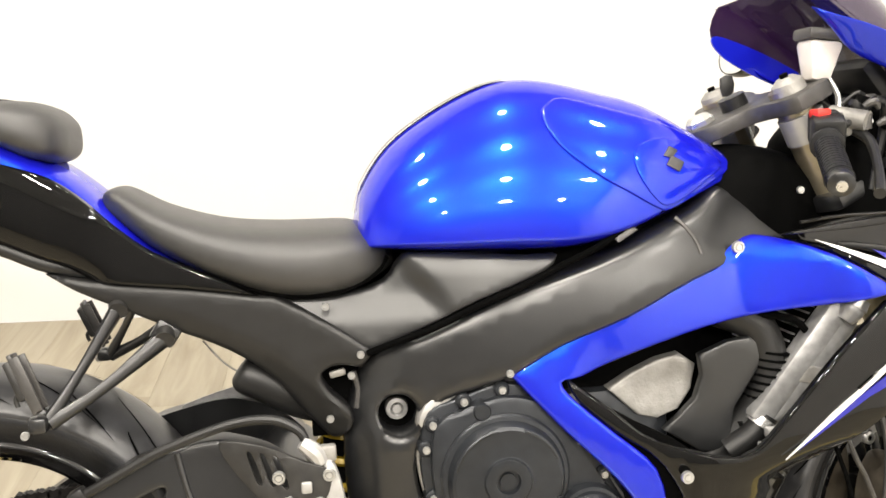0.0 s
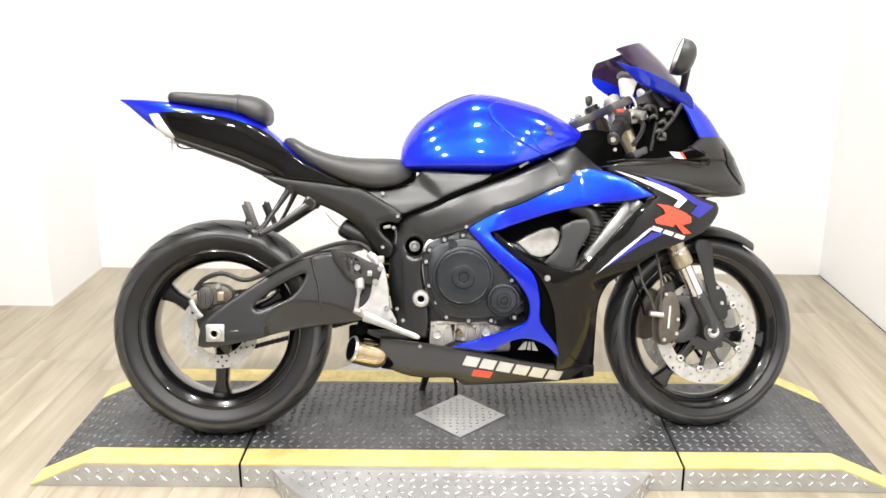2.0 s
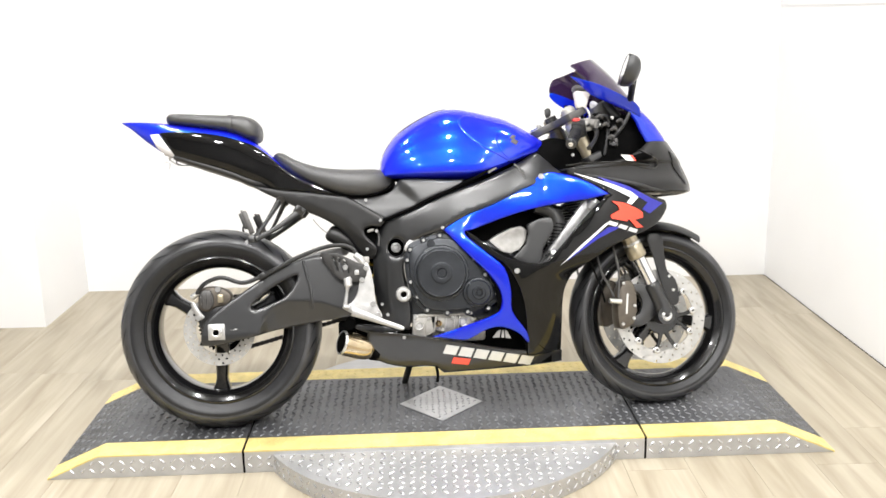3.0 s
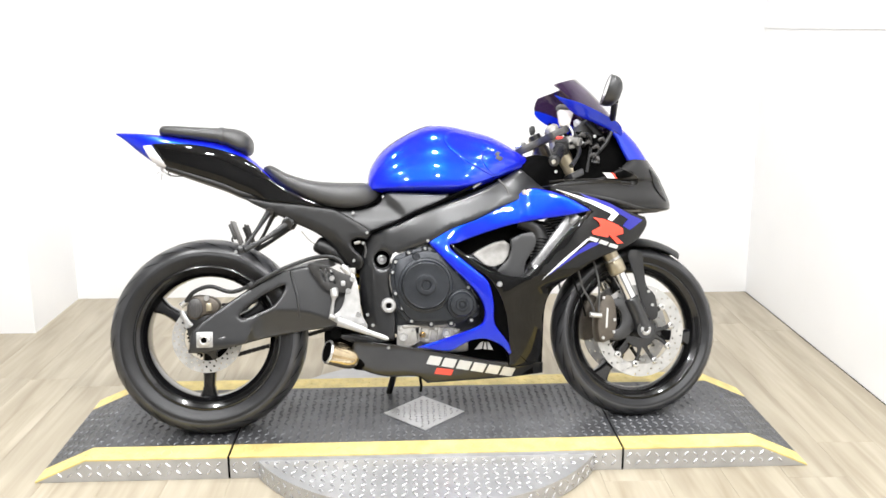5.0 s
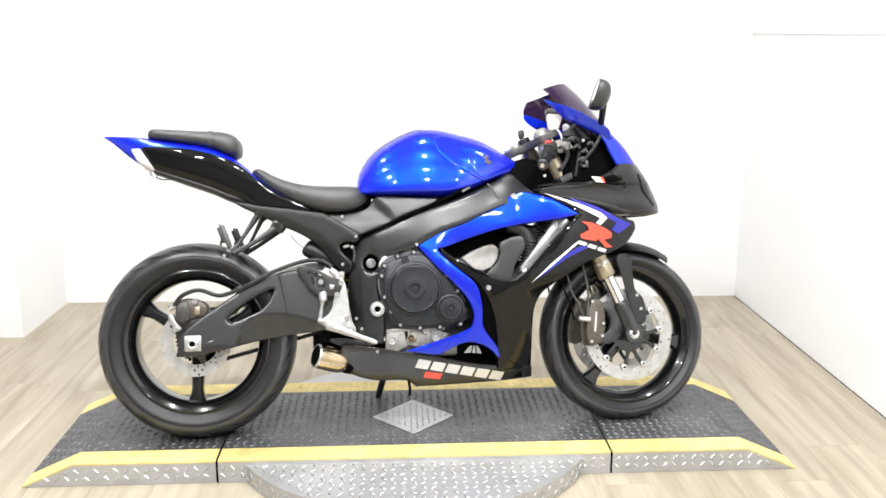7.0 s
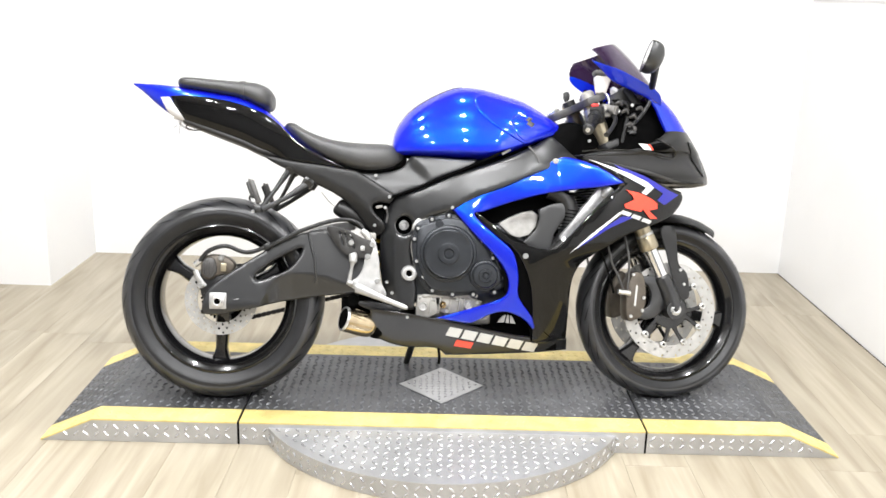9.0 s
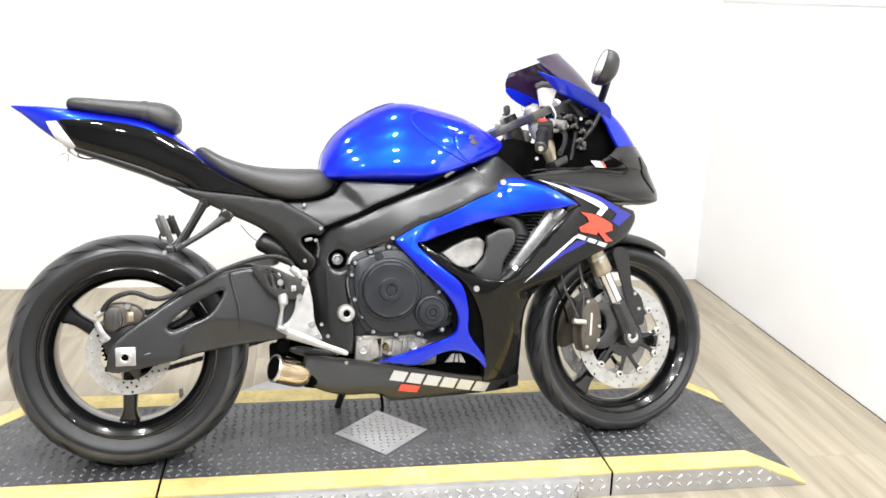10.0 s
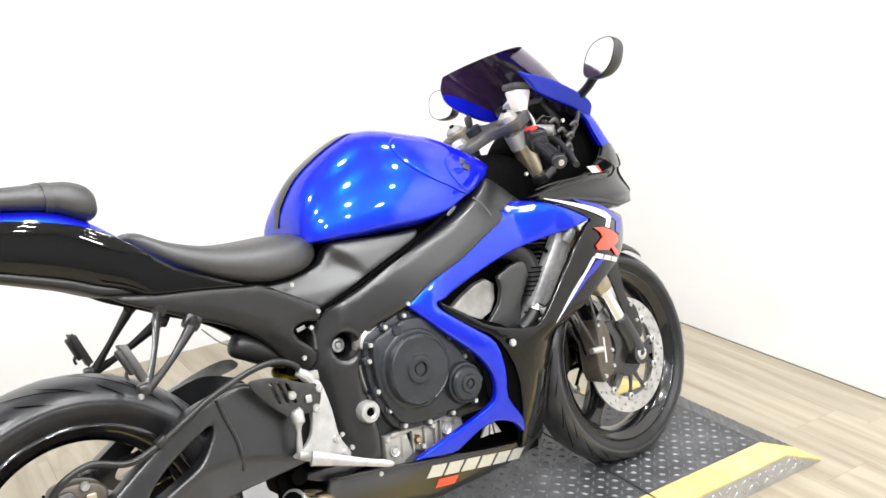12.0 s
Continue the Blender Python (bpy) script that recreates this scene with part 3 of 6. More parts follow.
def disc_mesh(r0, r1, t, nr, nth, hole, every=2, skew=0):
    """A drilled brake disc: ring cells, some with a round hole through."""
    bm = bmesh.new()

    def P(r, a, y):
        return bm.verts.new((r * math.cos(a), y, r * math.sin(a)))

    for i in range(nr):
        for j in range(nth):
            ra, rb = r0 + (r1 - r0) * i / nr, r0 + (r1 - r0) * (i + 1) / nr
            a, b = 2 * math.pi * j / nth, 2 * math.pi * (j + 1) / nth
            rm, am = (ra + rb) / 2, (a + b) / 2
            edge = [(ra, a), (ra, am), (ra, b), (rm, b), (rb, b), (rb, am), (rb, a), (rm, a)]
            for y in (-t / 2, t / 2):
                vo = [P(r, q, y) for r, q in edge]
                if (j + i * skew) % every == 0:
                    vh = [bm.verts.new((rm * math.cos(am) + hole * math.cos(k), y, rm * math.sin(am) + hole * math.sin(k))) for k in (am + math.pi + 0.785 - k8 * math.pi / 4 * 1.0 for k8 in range(8))]
                    best = min(range(16), key=lambda s: sum((vo[q].co - vh[(q * (1 if s < 8 else -1) + s) % 8].co).length for q in range(8)))
                    d = 1 if best < 8 else -1
                    vh = [vh[(q * d + best) % 8] for q in range(8)]
                    for q in range(8):
                        bm.faces.new((vo[q], vo[(q + 1) % 8], vh[(q + 1) % 8], vh[q]))
                else:
                    bm.faces.new(vo)
    for r in (r0, r1):
        for j in range(nth * 2):
            a, b = math.pi * j / nth, math.pi * (j + 1) / nth
            bm.faces.new((P(r, a, -t / 2), P(r, b, -t / 2), P(r, b, t / 2), P(r, a, t / 2)))
    bmesh.ops.remove_doubles(bm, verts=bm.verts, dist=1e-5)
    return bm


def grooves(r, w, rim_r, count, parent):
    """Curved tread grooves as thin dark inlays on the crown."""
    bm = bmesh.new()
    for u0, ul, lag, turn in ((0.10, 0.62, 0.50, 0.0), (0.34, 0.46, 0.30, 0.42), (0.55, 0.32, 0.20, 0.75)):
        for i in range(count):
            for sgn in (-1, 1):
                base = 2 * math.pi * (i + turn + (0.5 if sgn > 0 else 0)) / count
                prev = None
                for k in range(13):
                    u = k / 12
                    a = math.pi / 2 + sgn * (u0 + ul * u) * math.pi / 2 * 0.92
                    y = -w / 2 * math.cos(a)
                    edge = rim_r + (r - rim_r) * 0.40
                    rr = edge + (r - edge) * math.sin(a) ** 0.92 + 0.0012
                    th = base - lag * u ** 1.3
                    hw = 0.0036 * math.sin(math.pi * (0.06 + 0.9 * u))
                    q = [bm.verts.new((rr * math.cos(th + e * hw / rr), y, rr * math.sin(th + e * hw / rr))) for e in (-1, 1)]
                    if prev:
                        bm.faces.new((prev[0], prev[1], q[1], q[0]))
                    prev = q
    part("tread_groove", bm, M_GAP, parent, "dark curved tread grooves")["kind"] = "stuff"


def wheel(name, r, w, rim_w, angles, m, hub_r):
    e = new(name)
    e.parent = bike
    e.matrix_local = m
    rim_r = 0.226
    tyre = part("tyre", lathe(tyre_profile(r, w, rim_r), 96), M_TYRE, e, "worn black sport tyre", sharp=60)
    part("tread_band", lathe(tread_profile(r, w, rim_r), 96), M_CROWN, tyre, "dusty grey worn tread", sharp=60)
    grooves(r + 0.0024, w + 0.0066, rim_r, 13, e)
    part("rim", lathe(rim_profile(rim_r, rim_w), 96), M_RIM, e, "gloss black cast rim", sharp=50)
    part("hub", lathe([(0.012, -0.07), (hub_r, -0.068), (hub_r + 0.004, -0.055), (hub_r - 0.008, -0.03), (hub_r - 0.008, 0.03), (hub_r + 0.004, 0.055), (hub_r, 0.068), (0.012, 0.07)], 40), M_RIM, e)
    for a in angles:
        part("spoke", spoke(a, hub_r - 0.012, rim_r - 0.028, 0.05, 0.032, 0.075, 0.05), M_RIM, e)
    return e


RA, FA = (0.0, 0, 0.312), (1.390, 0, 0.284)
STEER = Matrix.Translation((1.369, 0, .287)) @ Matrix.Rotation(radians(6), 4, Vector((-.41, 0, .912))) @ Matrix.Translation((-1.358, 0, -.287))
rear = wheel("rear_wheel", 0.311, 0.180, 0.150, (-93, 27, 147), pose(*RA), 0.052)
front = wheel("front_wheel", 0.2825, 0.118, 0.096, (-130, -10, 110), STEER @ pose(*FA), 0.045)

# front brake discs with black carriers
for s in (-1, 1):
    d = part("brake_disc", disc_mesh(0.112, 0.152, 0.005, 3, 60, 0.0036, 3, 1), M_DISC, front, "drilled steel brake disc", sharp=30)
    d.location = (0, s * 0.066, 0)
    c = part("disc_carrier", lathe([(0.034, -0.004), (0.056, -0.004), (0.058, -0.002), (0.058, 0.002), (0.056, 0.004), (0.034, 0.004)], 40), M_RIM, d, "black disc carrier with slim arms")
    for i in range(10):
        a = 2 * math.pi * i / 10 + 0.12
        b_ = a + (0.16 if i % 2 else -0.16)
        arm = sweep([(0.050 * math.cos(b_), 0, 0.050 * math.sin(b_)), (0.082 * math.cos((a + b_) / 2), 0, 0.082 * math.sin((a + b_) / 2)), (0.112 * math.cos(a), 0, 0.112 * math.sin(a))], [0.010, 0.006, 0.0085], 8, 3)
        for v in arm.verts:
            v.co.y *= 0.5
        part("carrier_arm", arm, M_RIM, d)
        part("rivet", knob([(0.004, -0.0078), (0.007, -0.0085), (0.0105, -0.0065), (0.0105, 0.0065), (0.007, 0.0085), (0.004, 0.0078)], (0.111 * math.cos(a), 0, 0.111 * math.sin(a))), M_STEEL, d, "bright steel disc rivet")

# rear disc
d = part("brake_disc", disc_mesh(0.072, 0.110, 0.005, 3, 48, 0.0036, 2, 1), M_DISC, rear, "drilled steel rear brake disc", sharp=30)
d.location = (0, -0.076, 0)
outl = [((0.05 + 0.026 * max(0, math.cos(5 * a)) ** 2) * math.cos(a) , (0.05 + 0.026 * max(0, math.cos(5 * a)) ** 2) * math.sin(a)) for a in (2 * math.pi * i / 60 for i in range(60))]
part("disc_carrier", plate(outl, -0.004, 0.004, 0.001), M_RIM, d)

# sprocket and chain on the far side
outl = []
for i in range(43 * 4):
    a = 2 * math.pi * i / (43 * 4)
    rr = 0.086 + (0.006 if i % 4 in (1, 2) else 0)
    outl.append((rr * math.cos(a), rr * math.sin(a)))
sp = part("sprocket", plate(outl, -0.003, 0.003, 0), M_DARK, rear, "dark steel rear sprocket", smooth=False)
sp.location = (0, 0.085, 0)
chain = new("drive_chain")
chain.parent = bike
link_bm = plate(smooth_line([(-0.0105, 0.0), (-0.006, 0.0075), (0, 0.0045), (0.006, 0.0075), (0.0105, 0), (0.006, -0.0075), (0, -0.0045), (-0.006, -0.0075)], 2, True), -0.008, 0.008, 0.0)
link_me = part("chain_link", link_bm, M_CHAIN, chain, smooth=False).data
bpy.data.objects.remove(chain.children[0])
for za, zb in ((0.312 + 0.091, 0.41 + 0.04), (0.312 - 0.091, 0.41 - 0.04)):
    for i in range(38):
        u = (i + 0.5) / 38
        x = 0.0 + 0.60 * u
        link("chain_link", link_me, chain, m=pose(x, 0.085, za + (zb - za) * u, 0, -math.degrees(math.atan2(zb - za, 0.6)), 0))

# swingarm: two beams with a window, joined ahead of the wheel
def S_SW(x, z):
    """Outer face of the swingarm: an upper facet that leans to the light and an undercut hollow below a curved crease."""
    zl = float(np.interp(x, (.115, .129, .147, .177, .219, .273, .328, .375, .47), (.20, .308, .349, .382, .396, .394, .383, .365, .35)))
    return -.131 + .10 * (z - .40) + (.50 * (zl - z) if z < zl else 0) + .22 * max(0, .30 - z)


arm_low = [(-.040, .335), (-.040, .335), (-.048, .285), (-.032, .270), (.02, .276), (.089, .288), (.186, .307), (.297, .325), (.382, .335), (.46, .35), (.46, .35), (.455, .43), (.40, .50), (.345, .525), (.309, .530), (.254, .520), (.198, .503), (.127, .458), (.056, .412), (-.008, .368)]
hole = [(.106, .381), (.118, .400), (.166, .436), (.228, .468), (.250, .471), (.234, .438), (.206, .407), (.164, .388), (.121, .372)]


swing = new("swingarm")
swing.parent = bike
pair("swingarm_beam", panel(arm_low, S_SW, 0.036, 0.005, 0.008, 3, 0, [smooth_line(hole, 4, True)]), M_FRAME, swing, "satin black swingarm with a triangular window")
part("cross_member", sweep([(.40, -.12, .43), (.40, .12, .43)], .05, 16, 1), M_FRAME, swing)
part("pivot_tube", sweep([(.575, -.125, .40), (.575, .125, .40)], .03, 16, 1), M_FRAME, swing)
for s in (-1, 1):
    part("axle_block", box(.052, .022, .05, (0, s * .131, .312), .004), M_ALU, swing, "bright square axle block")
    part("axle_nut", knob([(0.009, s * .143), (0.009, s * .155), (.012, s * .157), (.018, s * .155), (.018, s * .142)], (0, 0, .312)), M_STEEL, swing)
    # Black plug in place of the shade inside the hollow axle.
    part("axle_hollow", knob([(0, s * .144), (.0098, s * .144), (.0098, s * .1545), (0, s * .1545)], (0, 0, .312)), M_GAP, swing)
    part("adjuster", sweep([(.026, s * .135, .313), (.062, s * .135, .318)], .0045, 10, 1), M_TIN, swing)

for s in (-1, 1):
    part("weld_seam", sweep([(.268, -s * S_SW(.268, .518), .518), (.276, -s * S_SW(.276, .479), .479), (.287, -s * S_SW(.287, .437), .437), (.290, -s * S_SW(.290, .405), .405), (.291, -s * S_SW(.291, .37), .37)], .0042, 8, 3), M_FRAME, swing)

# main frame spar, sub-frame covers, side cover
def frame_sheet(x, z):
    """The spar's outer face; its upright rear edge turns away."""
    xr = float(np.interp(z, (.29, .40, .51, .58, .63), (.545, .530, .530, .548, .570)))
    return S_FRAME(x, z) + .55 * max(0, xr - x) * float(np.interp(z, (.60, .66), (1, 0)))


FRAME_O = [(.523, .628), (.523, .628), (.594, .653), (.701, .700), (.826, .741), (.919, .780), (.967, .803), (1.009, .826), (1.06, .80), (1.122, .761), (1.152, .742), (1.05, .735), (.950, .708), (.858, .665), (.769, .632), (.706, .597), (.662, .581), (.618, .564), (.591, .528), (.576, .475), (.588, .403), (.596, .349), (.589, .288), (.589, .288), (.506, .293), (.506, .293), (.486, .404), (.485, .512), (.501, .584)]
pair("frame_spar", panel(FRAME_O, frame_sheet, 0.05, 0.012, 0.014, 3, 0, [[(.557 + .026 * math.cos(a * math.pi / 12), .546 + .028 * math.sin(a * math.pi / 12)) for a in range(24)]]), M_FRAME, bike, "satin black aluminium frame spar")
def sub_sheet(x, z):
    """Subframe cover: full along its upper edge, dished towards the lower front."""
    zr = float(np.interp(x, (.12, .30, .40, .46, .50), (.752, .690, .640, .575, .54)))
    return S_SUB(x, z) - .006 + .30 * max(0, zr - z) * float(np.interp(x, (.15, .30), (0, 1))) + .05 * max(0, z - zr)


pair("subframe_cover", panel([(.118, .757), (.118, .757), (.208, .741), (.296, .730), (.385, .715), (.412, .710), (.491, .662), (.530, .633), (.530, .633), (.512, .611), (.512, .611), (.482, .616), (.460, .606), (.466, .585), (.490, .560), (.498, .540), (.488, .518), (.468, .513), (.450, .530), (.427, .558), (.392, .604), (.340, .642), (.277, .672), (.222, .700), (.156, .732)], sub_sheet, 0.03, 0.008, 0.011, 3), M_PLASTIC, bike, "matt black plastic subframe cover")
def side_crease(x, z):
    """Side cover: a dished rear corner, a slanting ridge, and a full face ahead of it."""
    k = min(1, max(0, (.587 + (.755 - z) * .80 - x) / .034))
    low = min(1, max(0, (z - .665) / .05))
    return S_MID(x, z) + .011 * k * k * (3 - 2 * k) * low * low * (3 - 2 * low) + .18 * max(0, z - .735)


pair("side_cover", panel([(.397, .708), (.397, .708), (.490, .709), (.547, .722), (.571, .752), (.598, .759), (.721, .750), (.774, .750), (.774, .750), (.756, .730), (.666, .696), (.595, .662), (.523, .633), (.523, .633)], side_crease, 0.03, 0.006, 0.009, 3), M_GREY, bike, "charcoal side cover below the tank")

# tank
TANK = Loft([(.514, .785, .765, .04), (.518, .805, .763, .075), (.529, .845, .761, .105), (.568, .899, .757, .128), (.63, .943, .752, .148), (.70, .976, .748, .160), (.75, .984, .746, .166), (.797, .980, .746, .168), (.855, .966, .757, .166), (.929, .944, .786, .148), (.995, .907, .815, .120), (1.045, .873, .838, .085), (1.058, .862, .85, .05)], 2.0, 4, 80, 0.74)
tank = part("fuel_tank", TANK.mesh(), M_BLUE, bike, "glossy pearl blue fuel tank", sharp=60)
FRONT_PANEL = [(.800, .955), (.775, .945), (.766, .934), (.769, .914), (.787, .886), (.830, .850), (.872, .825), (.906, .805), (.93, .80), (.985, .826), (1.035, .85), (1.03, .868), (.99, .892), (.929, .918), (.85, .942)]
pair("tank_shoulder", panel(FRONT_PANEL, TANK.side, 0.01, 0.003, 0.012, 3, 0.004), M_BLUE, tank, "raised blue tank shoulder panel")
pair("tank_scallop", panel([(.885, .885), (.88, .855), (.905, .815), (.93, .808), (.985, .835), (1.02, .858), (.98, .882), (.93, .895)], TANK.side, 0.008, 0.002, 0.012, 3, 0.0065), M_BLUE, tank)
for seg in ([(.922, .872), (.934, .884), (.946, .878), (.934, .868)], [(.924, .860), (.934, .872), (.952, .862), (.942, .850)]):
    pair("tank_emblem", panel(seg, TANK.side, 0.006, 0.001, 0.008, 0, 0.0095), M_YOKE, tank, "small dark metal tank badge")
pad = bmesh.new()
for k in (0, 1):
    g = []
    for i in range(21):
        x = .5185 + (.742 - .5185) * i / 20
        top, low, w = TANK.at(x)
        c, h = (top + low) / 2, (top - low) / 2
        half = 9 * min(1, 1.3 * math.sin(math.pi * (.10 + .82 * i / 20)) ** .5)
        line = []
        for j in range(11):
            a = radians(90 - half + 2 * half * j / 10)
            t = math.sin(a) ** (2 / TANK.power)
            t = -TANK.sag + t * (1 + TANK.sag)
            ca = math.cos(a)
            line.append(pad.verts.new((x - .003 + .002 * k, math.copysign(abs(ca) ** (2 / TANK.power), ca) * w, c + t * h + .0022 - .003 * k)))
        g.append(line)
    for a, b in zip(g, g[1:]):
        for j in range(10):
            pad.faces.new((a[j], a[j + 1], b[j + 1], b[j]))
part("tank_pad", pad, M_GLOSS, tank, "glossy black tank protector pad", sharp=60)

# seats
SEAT = Loft([(.184, .849, .840, .02), (.190, .857, .828, .05), (.212, .859, .808, .07), (.261, .832, .770, .092), (.331, .809, .734, .115), (.402, .800, .708, .132), (.46, .798, .703, .136), (.51, .796, .708, .124), (.545, .782, .724, .095), (.565, .764, .735, .05)], 3.1, 4, 48)
# Black tube drawn where the gap under the seat is shaded.
pair("seat_seam", sweep([(x, SEAT.side(x, z) + .004, z) for x, z in ((.192, .832), (.213, .808), (.251, .778), (.291, .757), (.346, .735), (.402, .718), (.450, .712), (.489, .716), (.533, .732), (.553, .752))], .0055, 8, 4), M_GAP, bike, "black strip for the shade in the gap round the seat")
part("rider_seat", SEAT.mesh(), M_SEAT, bike, "black vinyl rider seat", sharp=60)
PILL = Loft([(-.142, .978, .967, .03), (-.135, .986, .960, .06), (-.115, .992, .954, .075), (-.028, .986, .940, .088), (.05, .981, .926, .095), (.062, .978, .923, .094), (.07, .980, .919, .096), (.10, .978, .903, .097), (.128, .968, .896, .088), (.143, .954, .902, .07), (.149, .942, .914, .04)], 3.0, 4, 36)
part("pillion_seat", PILL.mesh(), M_SEAT, bike, "black vinyl pillion pad with a raised roll", sharp=60)

# tail
TAIL = Loft([(-.282, .973, .968, .012), (-.25, .972, .945, .035), (-.205, .970, .905, .055), (-.16, .966, .872, .068), (-.117, .961, .850, .076), (-.029, .949, .818, .086), (.06, .935, .785, .092), (.12, .902, .758, .094), (.17, .862, .745, .096), (.25, .782, .728, .098), (.30, .752, .715, .098), (.345, .726, .705, .096)], 3.4, 4, 48)
tail = part("tail_cowl", TAIL.mesh(), M_BLUE, bike, "blue pointed tail cowl", sharp=60)
def tail_sheet(x, z):
    """Follows the cowl's round flank, then runs on flat below the seat."""
    k = min(1, max(0, (x - .13) / .08))
    k = k * k * (3 - 2 * k)
    return TAIL.side(min(x, .2), z) * (1 - k) - float(np.interp(x, (.13, .25, .385), (.098, .101, .106))) * k


pair("tail_side_panel", panel([(-.158, .929), (-.158, .929), (-.103, .931), (-.033, .925), (.036, .912), (.106, .890), (.140, .874), (.175, .847), (.206, .818), (.244, .786), (.279, .766), (.332, .741), (.383, .716), (.383, .716), (.296, .730), (.208, .741), (.125, .754), (.099, .765), (.068, .786), (-.019, .816), (-.087, .843), (-.116, .855)], tail_sheet, 0.014, 0.003, 0.008, 3, 0.006), M_GLOSS, tail, "gloss black tail side panel")
part("undertray", Loft([(-.12, .868, .846, .066), (-.029, .84, .812, .078), (.06, .81, .779, .084), (.12, .785, .752, .086), (.20, .77, .735, .088), (.30, .75, .715, .09)], 3.4, 4, 32).mesh(), M_PLASTIC, tail, "black tail undertray", sharp=60)
pair("tail_lamp", panel([(-.187, .925), (-.160, .926), (-.123, .873), (-.112, .852), (-.150, .862), (-.168, .885)], TAIL.side, 0.012, 0.002, 0.01, 0, 0.009), M_LENS, tail, "clear tail lamp lens")

def fair_sheet(x, z):
    """The flank's outer face; its front edge rolls inwards."""
    xe = float(np.interp(z, (.16, .36, .394, .43, .465), (1.072, 1.072, 1.075, 1.088, 1.112)))
    d = max(0, x - (xe - .150)) * float(np.interp(z, (.44, .50), (1, 0)))
    return S_FAIR(x, z) + float(np.interp(z, (.22, .34), (1.5, 2.1))) * d * d


# side fairing: black flank with its vent, blue boomerang, graphics
flank = pair("side_fairing", panel([(.773, .592), (.773, .592), (.83, .548), (.886, .506), (.991, .480), (1.046, .520), (1.123, .606), (1.192, .670), (1.215, .684), (1.133, .736), (1.059, .760), (1.059, .760), (1.152, .740), (1.282, .701), (1.42, .662), (1.42, .662), (1.425, .634), (1.370, .580), (1.234, .531), (1.137, .472), (1.096, .434), (1.073, .385), (1.070, .300), (1.073, .190), (1.073, .190), (.955, .190), (.955, .190), (.94, .362), (.894, .470), (.835, .517), (.787, .560)], fair_sheet, 0.01, 0.004, 0.014, 3), M_GLOSS, bike, "gloss black side fairing with a vent opening")
# Near-black sheet standing in for the shade behind the vent opening.
pair("inner_fairing", panel([(.80, .56), (.86, .53), (.93, .49), (.945, .44), (.955, .36), (.965, .28), (.975, .20), (.955, .19), (.94, .25), (.91, .29), (.875, .315), (.862, .35), (.855, .40), (.83, .47), (.79, .52)], S_FAIR, 0.006, 0.002, 0.03, 3, -0.012), M_DARK, bike, "near-black sheet for the shade behind the side fairing")
BOOM = [(.701, .598), (.701, .598), (.770, .640), (.860, .679), (.953, .726), (1.019, .755), (1.055, .760), (1.133, .734), (1.212, .684), (1.212, .684), (1.146, .671), (1.055, .661), (.964, .645), (.874, .620), (.794, .592), (.767, .586), (.784, .561), (.835, .515), (.882, .470), (.900, .399), (.903, .336), (.948, .271), (.967, .215), (.967, .215), (.934, .256), (.903, .277), (.869, .288), (.837, .285), (.809, .274), (.783, .260), (.751, .251), (.660, .266), (.660, .266), (.762, .297), (.850, .328), (.871, .354), (.868, .399), (.834, .454), (.765, .526)]
def boom_sheet(x, z):
    """The arm has a crease along it, below which the face turns in."""
    zc = float(np.interp(x, (.70, .86, 1.02, 1.13, 1.21), (.600, .682, .750, .732, .69)))
    fade = float(np.interp(x, (.76, .82, 1.13, 1.21), (0, 1, 1, 0))) * float(np.interp(z, (.56, .60), (0, 1)))
    return S_FAIR(x, z) + .28 * max(0, zc - z) * fade + .07 * max(0, .35 - z)


pair("blue_fairing", panel(BOOM, boom_sheet, 0.016, 0.006, 0.014, 3, 0.007), M_BLUE, bike, "pearl blue boomerang-shaped side fairing")
for nm, o, mt, lb in (
        ("white_stripe", [(1.104, .757), (1.159, .738), (1.233, .711), (1.288, .688), (1.311, .671), (1.284, .649), (1.268, .655), (1.284, .671), (1.192, .716)], M_WHITE, "white fairing stripe"),
        ("white_stripe", [(1.198, .596), (1.206, .594), (1.119, .523), (1.052, .472), (1.116, .530)], M_WHITE, "white fairing stripe"),
        ("blue_graphic", [(1.183, .739), (1.278, .707), (1.361, .668), (1.408, .652), (1.352, .620), (1.324, .634), (1.346, .655), (1.278, .690), (1.223, .709)], M_DKBLUE, "dark blue fairing graphic"),
        ("blue_graphic", [(1.206, .583), (1.248, .583), (1.168, .547), (1.070, .483), (1.126, .531)], M_DKBLUE, "dark blue fairing graphic"),
        ("red_mark", [(1.217, .662), (1.255, .656), (1.303, .637), (1.324, .624), (1.324, .608), (1.294, .602), (1.326, .578), (1.300, .577), (1.272, .606), (1.266, .598), (1.216, .608), (1.211, .619), (1.243, .634), (1.236, .648)], M_RED, "red fairing emblem shape"),
        ("silver_mark", [(1.207, .602), (1.236, .593), (1.228, .583), (1.199, .592)], M_SILVER, "silver fairing lettering bar"),
        ("silver_mark", [(1.242, .591), (1.270, .582), (1.262, .572), (1.234, .581)], M_SILVER, "silver fairing lettering bar"),
        ("silver_mark", [(1.276, .580), (1.306, .571), (1.298, .561), (1.268, .570)], M_SILVER, "silver fairing lettering bar")):
    pair(nm, panel(o, S_FAIR, 0.003, 0.0, 0.02, 0, {"red_mark": 0.005, "silver_mark": 0.005, "white_stripe": 0.0035}.get(nm, 0.002)), mt, flank, lb)

# belly pan
def belly_sheet(x, z):
    d = max(0, x - .93)
    return S_BELLY(x, z) + 1.9 * d * d


